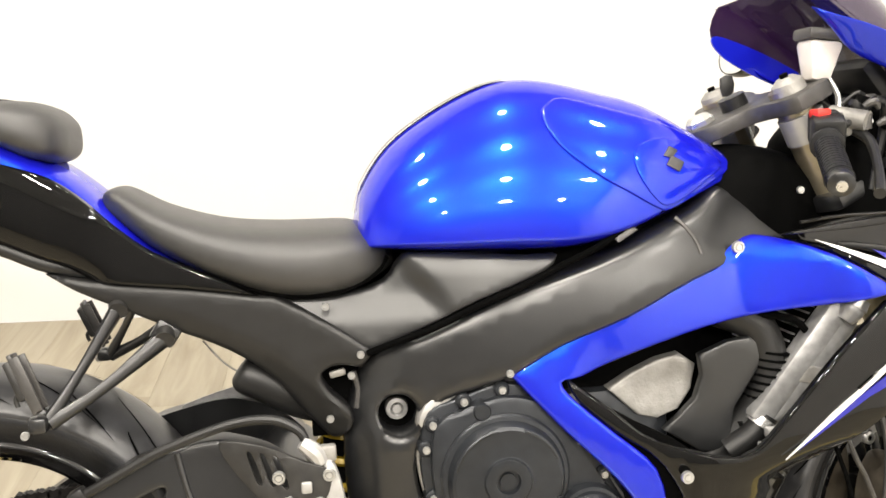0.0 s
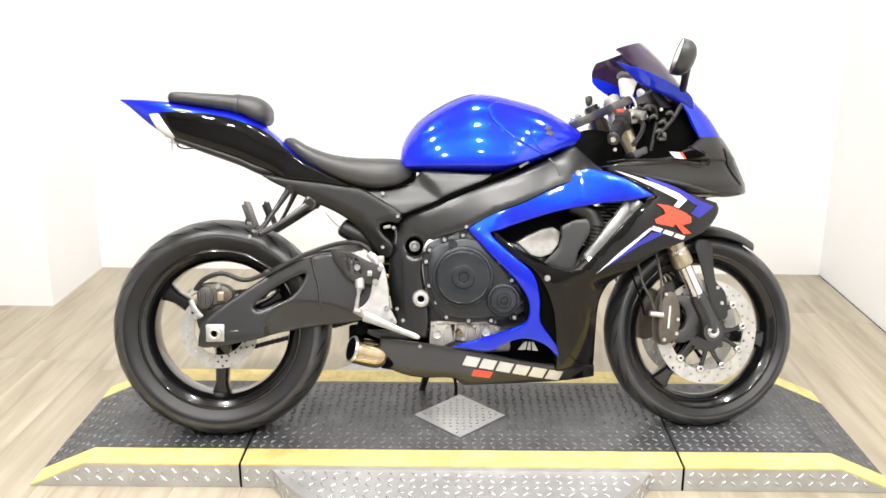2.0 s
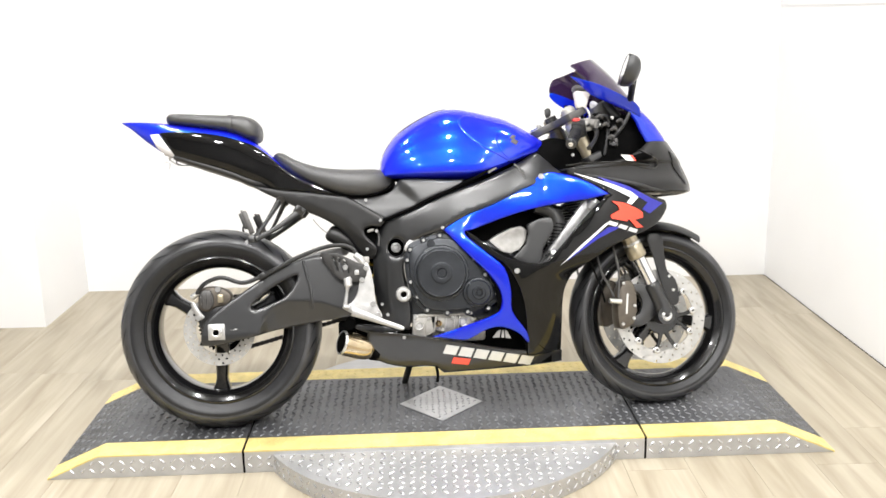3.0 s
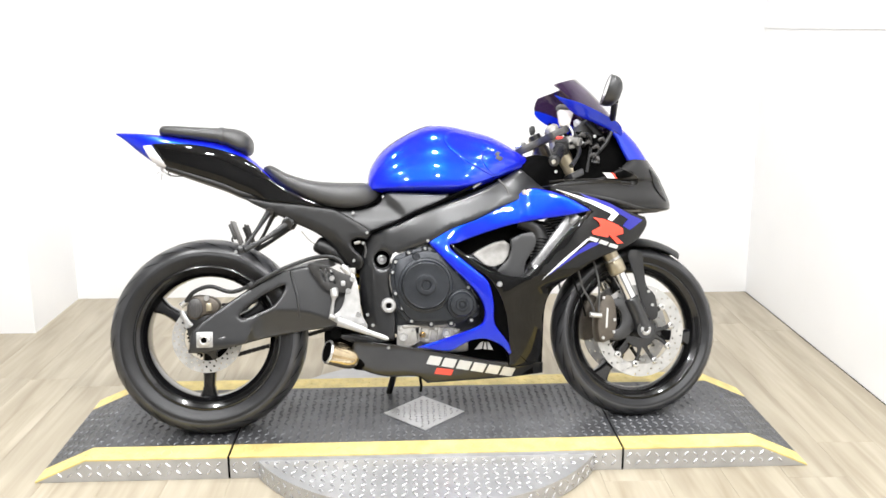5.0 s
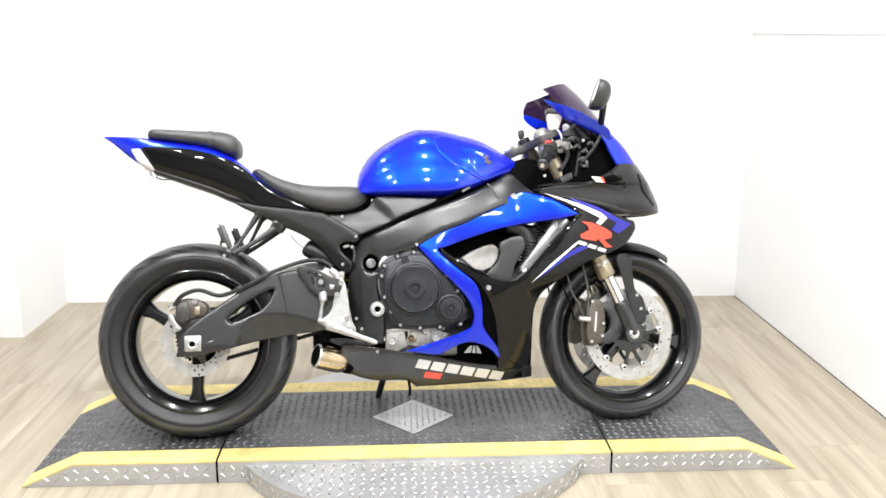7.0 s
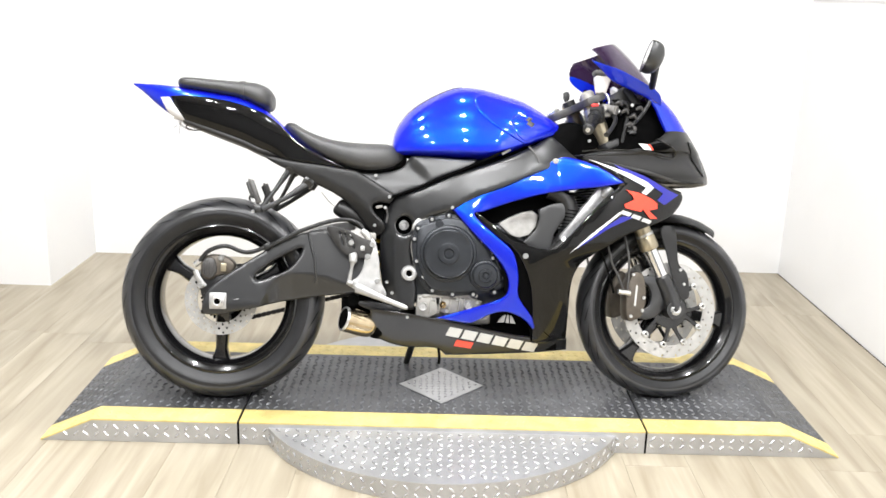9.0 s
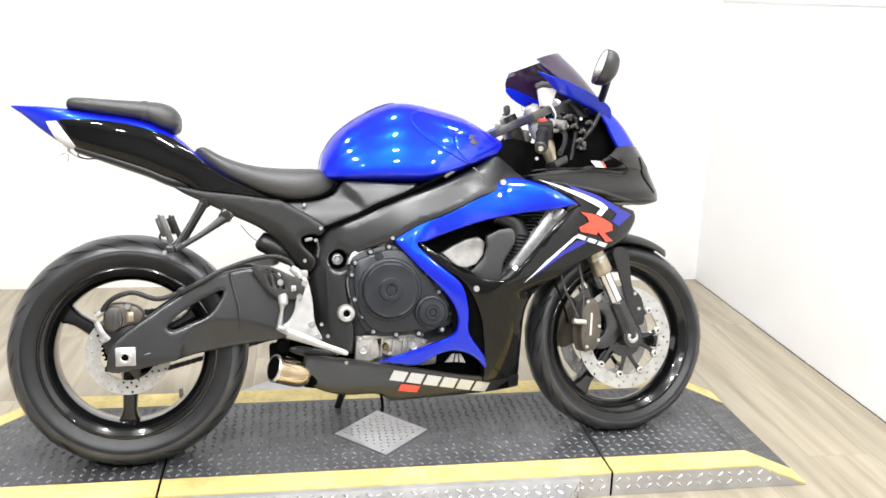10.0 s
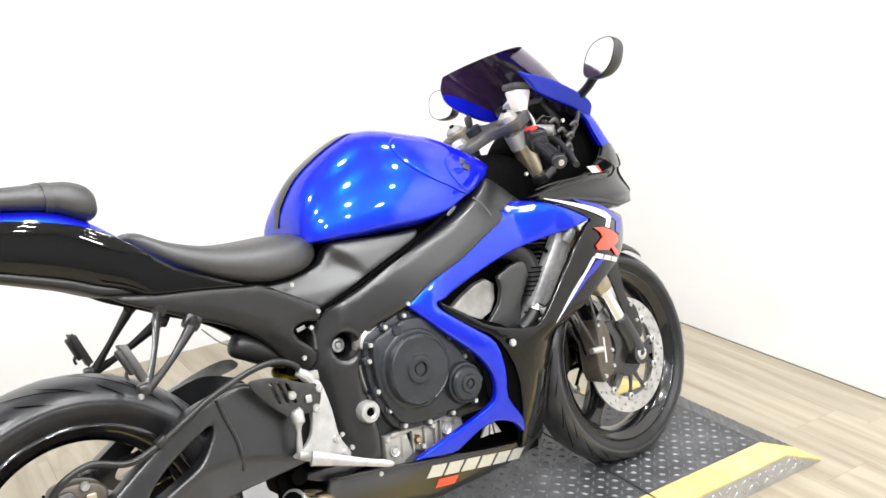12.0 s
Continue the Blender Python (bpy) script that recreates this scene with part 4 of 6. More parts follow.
belly = pair("belly_pan", panel([(.458, .292), (.458, .292), (.567, .280), (.673, .259), (.762, .242), (.887, .216), (.969, .206), (1.075, .196), (1.075, .196), (1.080, .157), (1.080, .157), (.872, .150), (.692, .144), (.692, .144), (.656, .168), (.567, .169), (.495, .189), (.456, .224)], belly_sheet, 0.012, 0.006, 0.014, 3), M_SATIN, bike, "satin black belly pan")

# nose cowl: plan section at each height is a half superellipse
def cowl(stations, thick=0.006, seg=24, power=2.0):
    bm = bmesh.new()
    rows = []
    for z, xr, xf, w in smooth_line(stations, 4):
        rows.append([(xr + (xf - xr) * max(0, math.cos(a)) ** (2 / power), w * math.copysign(abs(math.sin(a)) ** (2 / power), math.sin(a)), z) for a in (-math.pi / 2 + math.pi * i / seg for i in range(seg + 1))])
    for k in (0, 1):
        vs = [[bm.verts.new((x - k * thick * 0.7, y * (1 - k * thick / 0.15), z)) for x, y, z in r] for r in rows]
        for a, b in zip(vs, vs[1:]):
            for i in range(seg):
                bm.faces.new((a[i], a[i + 1], b[i + 1], b[i]) if k == 0 else (a[i], b[i], b[i + 1], a[i + 1]))
    return bm


NOSE_ST = [(.680, 1.37, 1.500, .100), (.688, 1.30, 1.534, .146), (.70, 1.27, 1.537, .158), (.72, 1.24, 1.534, .170), (.755, 1.10, 1.521, .183), (.777, 1.14, 1.510, .182), (.789, 1.26, 1.503, .178), (.819, 1.33, 1.482, .165), (.848, 1.365, 1.460, .148)]
part("nose_cowl", cowl(NOSE_ST), M_NOSE, bike, "satin black nose cowl round the headlamps", sharp=60)
part("upper_cowl", cowl([(.845, 1.36, 1.460, .149), (.885, 1.338, 1.435, .150), (.915, 1.325, 1.412, .149), (.948, 1.30, 1.380, .148)]), M_BLUE, bike, "blue upper nose cowl", sharp=60)


# windscreen and its blue surround
def screen_point(u, v, grow=0.0):
    """u across from -1 to 1, v from the base to the top edge."""
    w = (0.150 - 0.008 * v) + grow
    k = abs(u) ** 1.8
    x = (1.372 + (1.228 - 1.372) * v) * (1 - k) + (1.325 + (1.124 - 1.325) * v) * k
    z = (0.942 + (1.127 - 0.942) * v + 0.018 * math.sin(math.pi * v)) * (1 - k) + (0.935 + (1.094 - 0.935) * v) * k
    return Vector((x, w * math.sin(u * math.pi / 2 * 0.98), z))


bm = bmesh.new()
NU, NV = 28, 14
for k in (0, 1):
    g = [[bm.verts.new(screen_point(-1 + 2 * i / NU, j / NV) - Vector((0.004 * k, 0, 0.003 * k))) for i in range(NU + 1)] for j in range(NV + 1)]
    for j in range(NV):
        for i in range(NU):
            bm.faces.new((g[j][i], g[j][i + 1], g[j + 1][i + 1], g[j + 1][i]))
part("windscreen", bm, M_SCREEN, bike, "dark violet smoked windscreen", sharp=70)
S_BAND = surf([(1.10, 1.04, -.143), (1.33, .93, -.147), (1.24, .98, -.152), (1.37, .89, -.13)])
part("screen_surround", panel([(1.118, 1.056), (1.118, 1.056), (1.150, 1.045), (1.205, 1.026), (1.279, .989), (1.325, .960), (1.338, .938), (1.336, .918), (1.30, .944), (1.24, .973), (1.186, .999), (1.15, 1.030)], S_BAND, 0.006, 0.003, 0.012, 3), M_BLUE, bike, "blue windscreen surround")
part("screen_surround", flipped(panel([(1.16, 1.035), (1.205, 1.020), (1.279, .985), (1.325, .955), (1.338, .935), (1.335, .90), (1.30, .93), (1.24, .96), (1.186, .986)], S_BAND, 0.006, 0.003, 0.02, 3)), M_BLUE, bike, "blue windscreen surround")
part("inner_surround", flipped(panel([(1.110, 1.038), (1.117, 1.048), (1.155, 1.036), (1.205, 1.014), (1.255, .987), (1.275, .968), (1.253, .958), (1.213, .968), (1.155, .997), (1.125, 1.018)], lambda x, z: -.140, .008, .004, .012, 3)), M_BLUE, bike, "blue inner screen surround")
part("screen_lining", flipped(panel([(1.112, 1.046), (1.121, 1.088), (1.150, 1.092), (1.205, 1.060), (1.262, 1.012), (1.285, .972), (1.25, .985), (1.205, 1.010), (1.155, 1.032)], lambda x, z: -.143, .003, .001, .02, 3)), M_SCREEN, bike, "dark screen lining")
NOSE = np.array(smooth_line(NOSE_ST, 4))


def nose_side(x, z):
    """The nose cowl's flank, to lay lamps and trim on."""
    xr, xf, w = (float(np.interp(z, NOSE[:, 0], NOSE[:, i])) for i in (1, 2, 3))
    k = min(max((x - xr) / (xf - xr), 0), 0.995)
    return -w * math.sqrt(1 - k * k)


pair("headlamp", panel([(1.436, .815), (1.452, .812), (1.478, .785), (1.496, .741), (1.503, .712), (1.490, .722), (1.472, .745), (1.454, .772)], nose_side, .006, .001, .006, 3, .0035), M_GLOSS, bike, "dark glossy headlamp opening")
pair("nose_crease", panel([(1.06, .764), (1.16, .776), (1.28, .782), (1.36, .775), (1.365, .768), (1.28, .772), (1.16, .766)], nose_side, .006, .002, .02, 3, .006), M_NOSE, bike, "raised nose cowl edge")
pair("nose_lip", panel([(1.16, .748), (1.30, .722), (1.42, .690), (1.50, .690), (1.50, .682), (1.42, .680), (1.30, .712), (1.16, .740)], nose_side, .006, .002, .02, 3, .004), M_GREY, bike)
# Near-black patch laid on the flank as the scoop's shade.
pair("nose_scoop", panel([(1.30, .800), (1.345, .812), (1.372, .800), (1.352, .788), (1.31, .786)], nose_side, .004, .001, .012, 3, .003), M_DARK, bike, "near-black patch for the shade in the nose scoop")


# ---- engine and what sits behind the fairing ----
def bolt_mesh(r=0.0052, h=0.005):
    bm = lathe([(0, -h), (r * 0.5, -h), (r * 0.55, -h * 0.45), (r * 0.55, -h * 0.45), (r * 0.62, -h), (r * 0.9, -h), (r, -h * 0.7), (r, 0), (0, 0)], 12, closed=False)
    bmesh.ops.recalc_face_normals(bm, faces=bm.faces)
    for f in bm.faces:
        f.smooth = True
    me = bpy.data.meshes.new("bolt")
    bm.to_mesh(me)
    bm.free()
    me.set_sharp_from_angle(angle=radians(40))
    me.materials.append(M_STEEL)
    return me


BOLT, BIG_BOLT = bolt_mesh(), bolt_mesh(0.0085, 0.006)


def bolts(places, parent, me=BOLT):
    for p in places:
        link("bolt", me, parent, p)


engine = new("engine")
engine.parent = bike
part("crankcase", box(.36, .24, .26, (.76, 0, .43), .03), M_ENGINE, engine)
# Inner blocks in near-black; the colour carries the shade deep in the bay.
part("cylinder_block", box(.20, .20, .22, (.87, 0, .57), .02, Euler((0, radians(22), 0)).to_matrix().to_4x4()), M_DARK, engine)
part("inner_frame", box(.50, .20, .14, (.80, 0, .69), .02, Euler((0, radians(-14), 0)).to_matrix().to_4x4()), M_DARK, engine, "near-black block for the shade under the tank")
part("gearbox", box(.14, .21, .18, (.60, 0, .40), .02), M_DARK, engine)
COVER = [(.593, .552), (.638, .570), (.692, .584), (.755, .564), (.807, .491), (.850, .418), (.870, .385), (.858, .360), (.803, .344), (.695, .333), (.633, .346), (.603, .386), (.585, .444), (.581, .500)]
BOSS = [(.691, .578), (.753, .553), (.792, .501), (.826, .451), (.861, .391), (.833, .347), (.768, .339), (.705, .339), (.643, .350), (.615, .392), (.595, .439), (.588, .506), (.598, .538), (.640, .566)]
shrink = lambda q, k: [(.700 + (x - .700) * k, .455 + (z - .455) * k) for x, z in q]
cover = part("clutch_cover", plate(COVER, -.120, -.150, .004, 4), M_ENGINE, engine, "black cast clutch cover", sharp=40)
part("cover_body", plate(shrink(COVER, .90), -.149, -.166, .007, 4), M_ENGINE, cover, sharp=40)
part("cover_flange", plate([(x - .002, z + .008) for x, z in shrink(COVER, 1.018)], -.108, -.132, .003, 4), M_CAST, engine, "bare metal cover flange")
part("gasket_face", plate([(.580, .538), (.590, .562), (.618, .581), (.655, .592), (.686, .592), (.690, .584), (.655, .579), (.625, .567), (.600, .548), (.590, .532)], -.118, -.146, .003, 2), M_ALU, engine, "bright machined crankcase edge")
for x, z in BOSS:
    part("bolt_boss", lathe([(0, -.157), (.008, -.157), (.0105, -.154), (.0115, -.120)], 14, (x, 0, z), closed=False), M_ENGINE, cover)
DX, DZ = .690, .463
dome = lathe([(0, -.184), (.011, -.184), (.0115, -.181), (.015, -.181), (.016, -.187), (.021, -.188), (.030, -.187), (.032, -.184), (.036, -.183), (.062, -.186), (.069, -.186), (.073, -.184), (.0765, -.178), (.078, -.172), (.083, -.171), (.086, -.168), (.088, -.155)], 72, (DX, 0, DZ), closed=False)
part("clutch_dome", dome, M_ENGINE, cover, "round ribbed clutch dome", sharp=25)
for a0, a1 in ((198, 262), (288, 340), (22, 72), (100, 165)):
    pts = [(DX + .071 * math.cos(radians(a)), -.186, DZ + .071 * math.sin(radians(a))) for a in range(a0, a1 + 1, 4)]
    part("dome_rib", sweep(pts, .0026, 6, 1), M_ENGINE, cover)
part("dome_screw", knob([(0, -.183), (.008, -.183), (.009, -.180), (.009, -.178), (0, -.178)], (DX, 0, DZ), seg=6), M_DARK, cover)
small = lathe([(0, -.196), (.006, -.196), (.007, -.192), (.010, -.192), (.012, -.197), (.019, -.197), (.021, -.193), (.034, -.192), (.038, -.187), (.0395, -.180), (.044, -.179), (.046, -.172), (.047, -.150)], 48, (.801, 0, .399), closed=False)
part("starter_cover", small, M_ENGINE, cover, sharp=25)
bolts([(x, -.157, z) for x, z in BOSS], engine)
part("oil_filler", lathe([(0, -.17), (.010, -.17), (.012, -.166), (.015, -.15), (.015, -.12)], 16, (.662, 0, .553), closed=False), M_ENGINE, engine)
part("sump", box(.22, .20, .09, (.72, 0, .285), .012), M_CAST, engine, "bare cast aluminium sump")
part("sump_lug", plate([(.60, .335), (.655, .335), (.665, .28), (.63, .262), (.595, .27)], -.10, -.135, .005, 0), M_CAST, engine, "cast aluminium lug")
part("sump_lug", plate([(.675, .33), (.76, .33), (.80, .315), (.77, .275), (.70, .268), (.668, .285)], -.10, -.128, .005, 0), M_CAST, engine, "cast aluminium lug")
for x, z, r, mt in ((.678, .305, .010, M_HEAT), (.755, .306, .013, M_ALU), (.617, .300, .012, M_ALU)):
    part("drain_plug", lathe([(0, -.142), (r * .5, -.142), (r * .55, -.138), (r, -.142), (r * 1.1, -.136), (r * 1.1, -.12)], 20, (x, 0, z), closed=False), mt, engine)

for x, w in ((.640, .006), (.668, .005), (.700, .006), (.728, .005), (.742, .005)):
    part("sump_rib", box(w, .012, .052, (x, -.132, .304), .002, Euler((0, radians(8), 0)).to_matrix().to_4x4()), M_CAST, engine)
part("sump_ledge", box(.17, .014, .010, (.70, -.132, .332), .003), M_CAST, engine)
bolts([(.605, -.136, .328), (.648, -.136, .322), (.690, -.136, .286), (.722, -.136, .322), (.785, -.130, .312), (.700, -.130, .272)], engine)

# intake, radiator, hoses
part("intake_cover", panel([(.845, .556), (.880, .576), (.918, .592), (.950, .598), (.971, .582), (.964, .549), (.942, .522), (.912, .512), (.885, .518)], lambda x, z: -.118 - .25 * max(0, .56 - z) - .10 * max(0, x - .93), .03, .004, .012, 0), M_CAST, bike, "bare aluminium intake housing")
# Added sheet, near-black in place of the shade inside the bay.
part("bay_wall", box(.24, .012, .54, (.92, -.085, .43), .004), M_DARK, bike, "near-black sheet for the shade in the engine bay")
part("radiator_bracket", panel([(.966, .601), (1.005, .618), (1.039, .623), (1.052, .610), (1.047, .579), (1.014, .526), (1.006, .471), (.973, .462), (.917, .498), (.936, .515), (.960, .540), (.970, .572)], lambda x, z: -.150 - .12 * (x - 1.0), .012, .003, .015, 0), M_GREY, bike, "grey radiator bracket")
part("coolant_hose", sweep([(1.00, -.13, .66), (1.05, -.135, .635), (1.068, -.14, .58), (1.055, -.14, .525), (1.02, -.13, .48), (.98, -.12, .44)], .026, 14, 6), M_PLASTIC, bike, "fat black coolant hose")
rad = new("radiator")
rad.parent = bike
rad.matrix_local = pose(1.100, 0, .585, 0, 38, 0)
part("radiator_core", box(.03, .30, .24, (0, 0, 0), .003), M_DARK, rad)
for s in (-1, 1):
    part("radiator_tank", box(.034, .032, .20, (0, s * .158, 0), .008), M_TIN, rad, "brushed aluminium radiator tank")
for i in range(20):
    part("radiator_fin", box(.034, .28, .0025, (0, 0, -.112 + i * .0118), 0), M_TIN, rad, smooth=False)
part("radiator_end_tank", panel([(1.146, .652), (1.176, .655), (1.186, .640), (1.167, .606), (1.126, .546), (1.078, .508), (1.046, .500), (1.058, .524), (1.102, .587)], lambda x, z: -.172, .03, .009, .008, 3), M_TIN, bike, "brushed aluminium radiator end tank")
part("tank_strap", panel([(1.085, .562), (1.100, .585), (1.148, .572), (1.138, .552)], lambda x, z: -.1735, .006, .002, .012, 0), M_CAST, bike, "pale bracket on the radiator tank")
part("hose_clamp", sweep([(1.052, -.158, .510), (1.044, -.158, .500)], .021, 18, 1), M_STEEL, bike, "bright hose clamp")
part("lower_hose", sweep([(1.055, -.158, .515), (1.035, -.157, .488), (1.005, -.150, .465)], .0185, 14, 4), M_PLASTIC, bike, "black lower coolant hose")
for k in range(9):
    part("hose_rib", sweep([(1.072 - .0018 * k, -.14, .600 - .0105 * k), (1.0715 - .0018 * k, -.14, .5965 - .0105 * k)], .0285, 16, 1), M_DARK, bike)
for k in range(7):
    link("bolt", BOLT, bike, (1.040 + .010 * k, -.196, .480 + .006 * k + .006 * (k % 2)))
part("filler_neck", sweep([(1.160, -.172, .640), (1.168, -.172, .652), (1.172, -.172, .660)], [.012, .018, .018], 14, 3), M_TIN, bike, "bare aluminium filler neck")
part("filler_cap", sweep([(1.171, -.172, .659), (1.178, -.172, .670)], [.021, .019], 16, 1), M_STEEL, bike, "bright radiator cap")
part("vent_clip", box(.022, .014, .014, (1.05, -.19, .50), .003), M_ALU, bike, "bright hose clip")
part("vent_clip", box(.010, .010, .010, (1.035, -.188, .482), .002), M_ALU, bike)
part("wiring", sweep([(1.03, -.15, .655), (1.09, -.16, .645), (1.12, -.16, .62), (1.145, -.165, .61)], .005, 8), M_DARK, bike)
part("wiring", sweep([(1.02, -.15, .50), (1.05, -.158, .515), (1.08, -.165, .545)], .006, 8), M_DARK, bike)
# Both bodies are coloured near-black to give the shade inside the cockpit.
part("head_block", Loft([(.95, .79, .70, .06), (1.0, .85, .69, .115), (1.06, .878, .68, .125), (1.12, .872, .67, .115), (1.18, .845, .66, .09), (1.22, .80, .66, .06)], 3.2, 3, 24).mesh(), M_DARK, bike, "steering head casting, near-black for cockpit shade")
part("inner_cowl", Loft([(1.165, .85, .66, .08), (1.19, .90, .66, .12), (1.25, .945, .65, .132), (1.30, .95, .66, .13), (1.345, .935, .67, .12), (1.40, .87, .67, .09), (1.43, .80, .68, .06)], 3.4, 3, 24).mesh(), M_DARK, bike, "back of the instrument cowl, near-black for shade")
part("instrument_panel", box(.03, .19, .085, (1.265, 0, .955), .012, Euler((0, radians(-38), 0)).to_matrix().to_4x4()), M_PLASTIC, bike, "black instrument panel")
dial = part("rev_counter", knob([(0, -.006), (.040, -.006), (.044, -.003), (.044, .004), (0, .004)], (0, 0, 0), seg=36), M_LENS, bike, "round glazed rev counter")
dial.matrix_local = pose(1.252, 0.02, .965, 0, 0, 0) @ Euler((0, radians(52), 0)).to_matrix().to_4x4() @ Euler((radians(90), 0, 0)).to_matrix().to_4x4()

# ---- fork ----


def fork_at(z, y):
    return (1.304 - 0.45 * (z - .50), y, z)


for s in (-1, 1):
    leg = new("fork_leg")
    leg.parent = bike
    leg.matrix_local = STEER
    y = s * .092
    part("outer_tube", sweep([fork_at(.49, y), fork_at(.72, y), fork_at(.952, y)], .0255, 20, 2), M_GOLD, leg, "champagne gold outer fork tube")
    part("collar", sweep([fork_at(.478, y), fork_at(.484, y), fork_at(.512, y), fork_at(.518, y)], [.027, .0295, .0295, .027], 20, 1), M_GOLD, leg)
    part("collar_ring", sweep([fork_at(.519, y), fork_at(.526, y)], .0285, 20, 1), M_STEEL, leg, "bright fork seal ring")
    part("inner_tube", sweep([fork_at(.37, y), fork_at(.475, y)], .0205, 20, 1), M_CHROME, leg, "polished inner fork tube")
    part("fork_foot", sweep([fork_at(.395, y), fork_at(.385, y), fork_at(.33, y), (1.392, y, .29), (1.397, y, .268)], [.022, .026, .027, .030, .02], 18, 3), M_FRAME, leg, "black fork foot")
    part("axle_clamp", sweep([(1.390, y - .025, .288), (1.390, y + .025, .288)], .029, 20, 1), M_FRAME, leg)
    part("caliper_bracket", plate([(1.375, .37), (1.375, .33), (1.36, .29), (1.315, .258), (1.275, .262), (1.268, .285), (1.305, .295), (1.318, .33), (1.305, .365), (1.275, .375), (1.278, .39), (1.33, .392)], y - s * .004 - .008, y - s * .004 + .008, .003, 3), M_FRAME, leg)
    cal = part("brake_caliper", plate([(1.258, .405), (1.285, .40), (1.296, .36), (1.295, .31), (1.283, .268), (1.245, .252), (1.232, .27), (1.230, .32), (1.238, .37)], s * .045, s * .108, .008, 4), M_CALIPER, leg, "bronze grey four-piston brake caliper")
    part("caliper_mark", plate([(1.262, .365), (1.268, .363), (1.261, .300), (1.255, .300)], s * .1085, s * .1095, 0), M_SILVER, cal, "small pale lettering bar")
    bolts([(1.287, s * .108, .325), (1.282, s * .108, .285), (1.252, s * .108, .398), (1.245, s * .108, .268)], cal)
    part("brake_hose", sweep([(1.214, s * .12, .356), (1.198, s * .12, .395), (1.178, s * .118, .438), (1.165, s * .10, .52)], .0038, 8), M_YOKE, leg, "braided steel brake hose")
    part("brake_hose", sweep([(1.229, s * .12, .352), (1.234, s * .12, .407), (1.232, s * .118, .464), (1.215, s * .10, .56)], .0038, 8), M_YOKE, leg, "braided steel brake hose")
    part("hose_end", sweep([(1.199, s * .120, .345), (1.238, s * .120, .340)], .0085, 12, 1), M_STEEL, leg, "bright banjo fitting")
    part("axle_end", lathe([(0.0055, s * .108), (.006, s * .119), (.010, s * .121), (.017, s * .119), (.0185, s * .114), (.0185, s * .098)], 24, (1.390, 0, .288), closed=False), M_STEEL, leg, "bright axle end")
part("sensor_wire", sweep([(1.17, -.12, .47), (1.195, -.125, .40), (1.21, -.123, .345)], .0035, 6), M_DARK, bike)
for s in (-1, 1):
    part("axle", sweep([(1.390, s * .0, .288), (1.390, s * .108, .288)], .013, 14, 1), M_STEEL, bike).matrix_local = STEER

# front mudguard hugging the tyre
mud = bmesh.new()
rows = []
for i in range(21):
    a = radians(56 + 84 * i / 20)
    wv = .078 * (0.35 + 0.65 * math.sin(math.pi * min(1, max(0.0, 0.12 + 0.8 * i / 20))) ** 0.6)
    rows.append([(a, -1 + 2 * j / 12, wv) for j in range(13)])
for k in (0, 1):
    g = []
    for r in rows:
        line = []
        for a, u, wv in r:
            rad_ = .310 - .03 * abs(u) ** 2.2 - k * .004
            line.append(mud.verts.new((1.388 + rad_ * math.cos(a), wv * u, .287 + rad_ * math.sin(a))))
        g.append(line)
    for a, b in zip(g, g[1:]):
        for j in range(12):
            mud.faces.new((a[j], a[j + 1], b[j + 1], b[j]))
guard = part("front_mudguard", mud, M_PLASTIC, bike, "black front mudguard", sharp=60)
guard.matrix_local = STEER
for s in (-1, 1):
    part("mudguard_stay", panel([(1.350, .545), (1.398, .545), (1.406, .48), (1.413, .43), (1.440, .40), (1.448, .335), (1.430, .318), (1.405, .335), (1.388, .40), (1.37, .47)], lambda x, z: -.086 - .02 * (x - 1.35), .006, .002, .03, 3) if s < 0 else flipped(panel([(1.350, .545), (1.398, .545), (1.406, .48), (1.413, .43), (1.440, .40), (1.448, .335), (1.430, .318), (1.405, .335), (1.388, .40), (1.37, .47)], lambda x, z: -.086 - .02 * (x - 1.35), .006, .002, .03, 3)), M_PLASTIC, guard)
bolts([(1.416, -.0885, .413), (1.428, -.0885, .368)], guard)

# ---- yokes, bars and controls ----
YOKE = [(1.150, -.135), (1.120, -.130), (1.10, -.06), (1.045, -.035), (1.03, 0), (1.045, .035), (1.10, .06), (1.120, .130), (1.150, .135), (1.190, .125), (1.185, .06), (1.165, 0), (1.185, -.06), (1.190, -.125)]
for z, mt, nm, dx in ((.935, M_YOKE, "top_yoke", 0), (.80, M_FRAME, "lower_yoke", .06)):
    bm = plate([(x, -y) for x, y in YOKE], -.012, .012, .004, 3)
    y_ob = part(nm, bm, mt, bike, "grey cast aluminium yoke" if nm == "top_yoke" else "")
    y_ob.matrix_local = STEER @ pose(1.112 + dx, 0, z, 0, -24, 0) @ pose(-1.15, 0, 0) @ Euler((radians(-90), 0, 0)).to_matrix().to_4x4()
for s in (-1, 1):
    part("fork_cap", sweep([fork_at(.945, s * .098), fork_at(.958, s * .098), fork_at(.965, s * .098)], [.024, .022, .012], 16, 1), M_CAST, bike, "grey fork top cap").matrix_local = STEER
    part("adjuster", sweep([fork_at(.962, s * .098), fork_at(.970, s * .098)], .006, 8, 1), M_DARK, bike).matrix_local = STEER
    part("clip_on_clamp", sweep([fork_at(.880, s * .098), fork_at(.915, s * .098)], .031, 20, 1), M_CLIP, bike, "bare aluminium handlebar clamp").matrix_local = STEER
part("stem_nut", sweep([(1.040, 0, .895), (1.031, 0, .915), (1.028, 0, .922)], [.022, .022, .014], 6, 1), M_STEEL, bike, "steering stem nut")
part("ignition_lock", sweep([(1.095, 0, .915), (1.08, 0, .948)], .02, 16, 1), M_PLASTIC, bike)
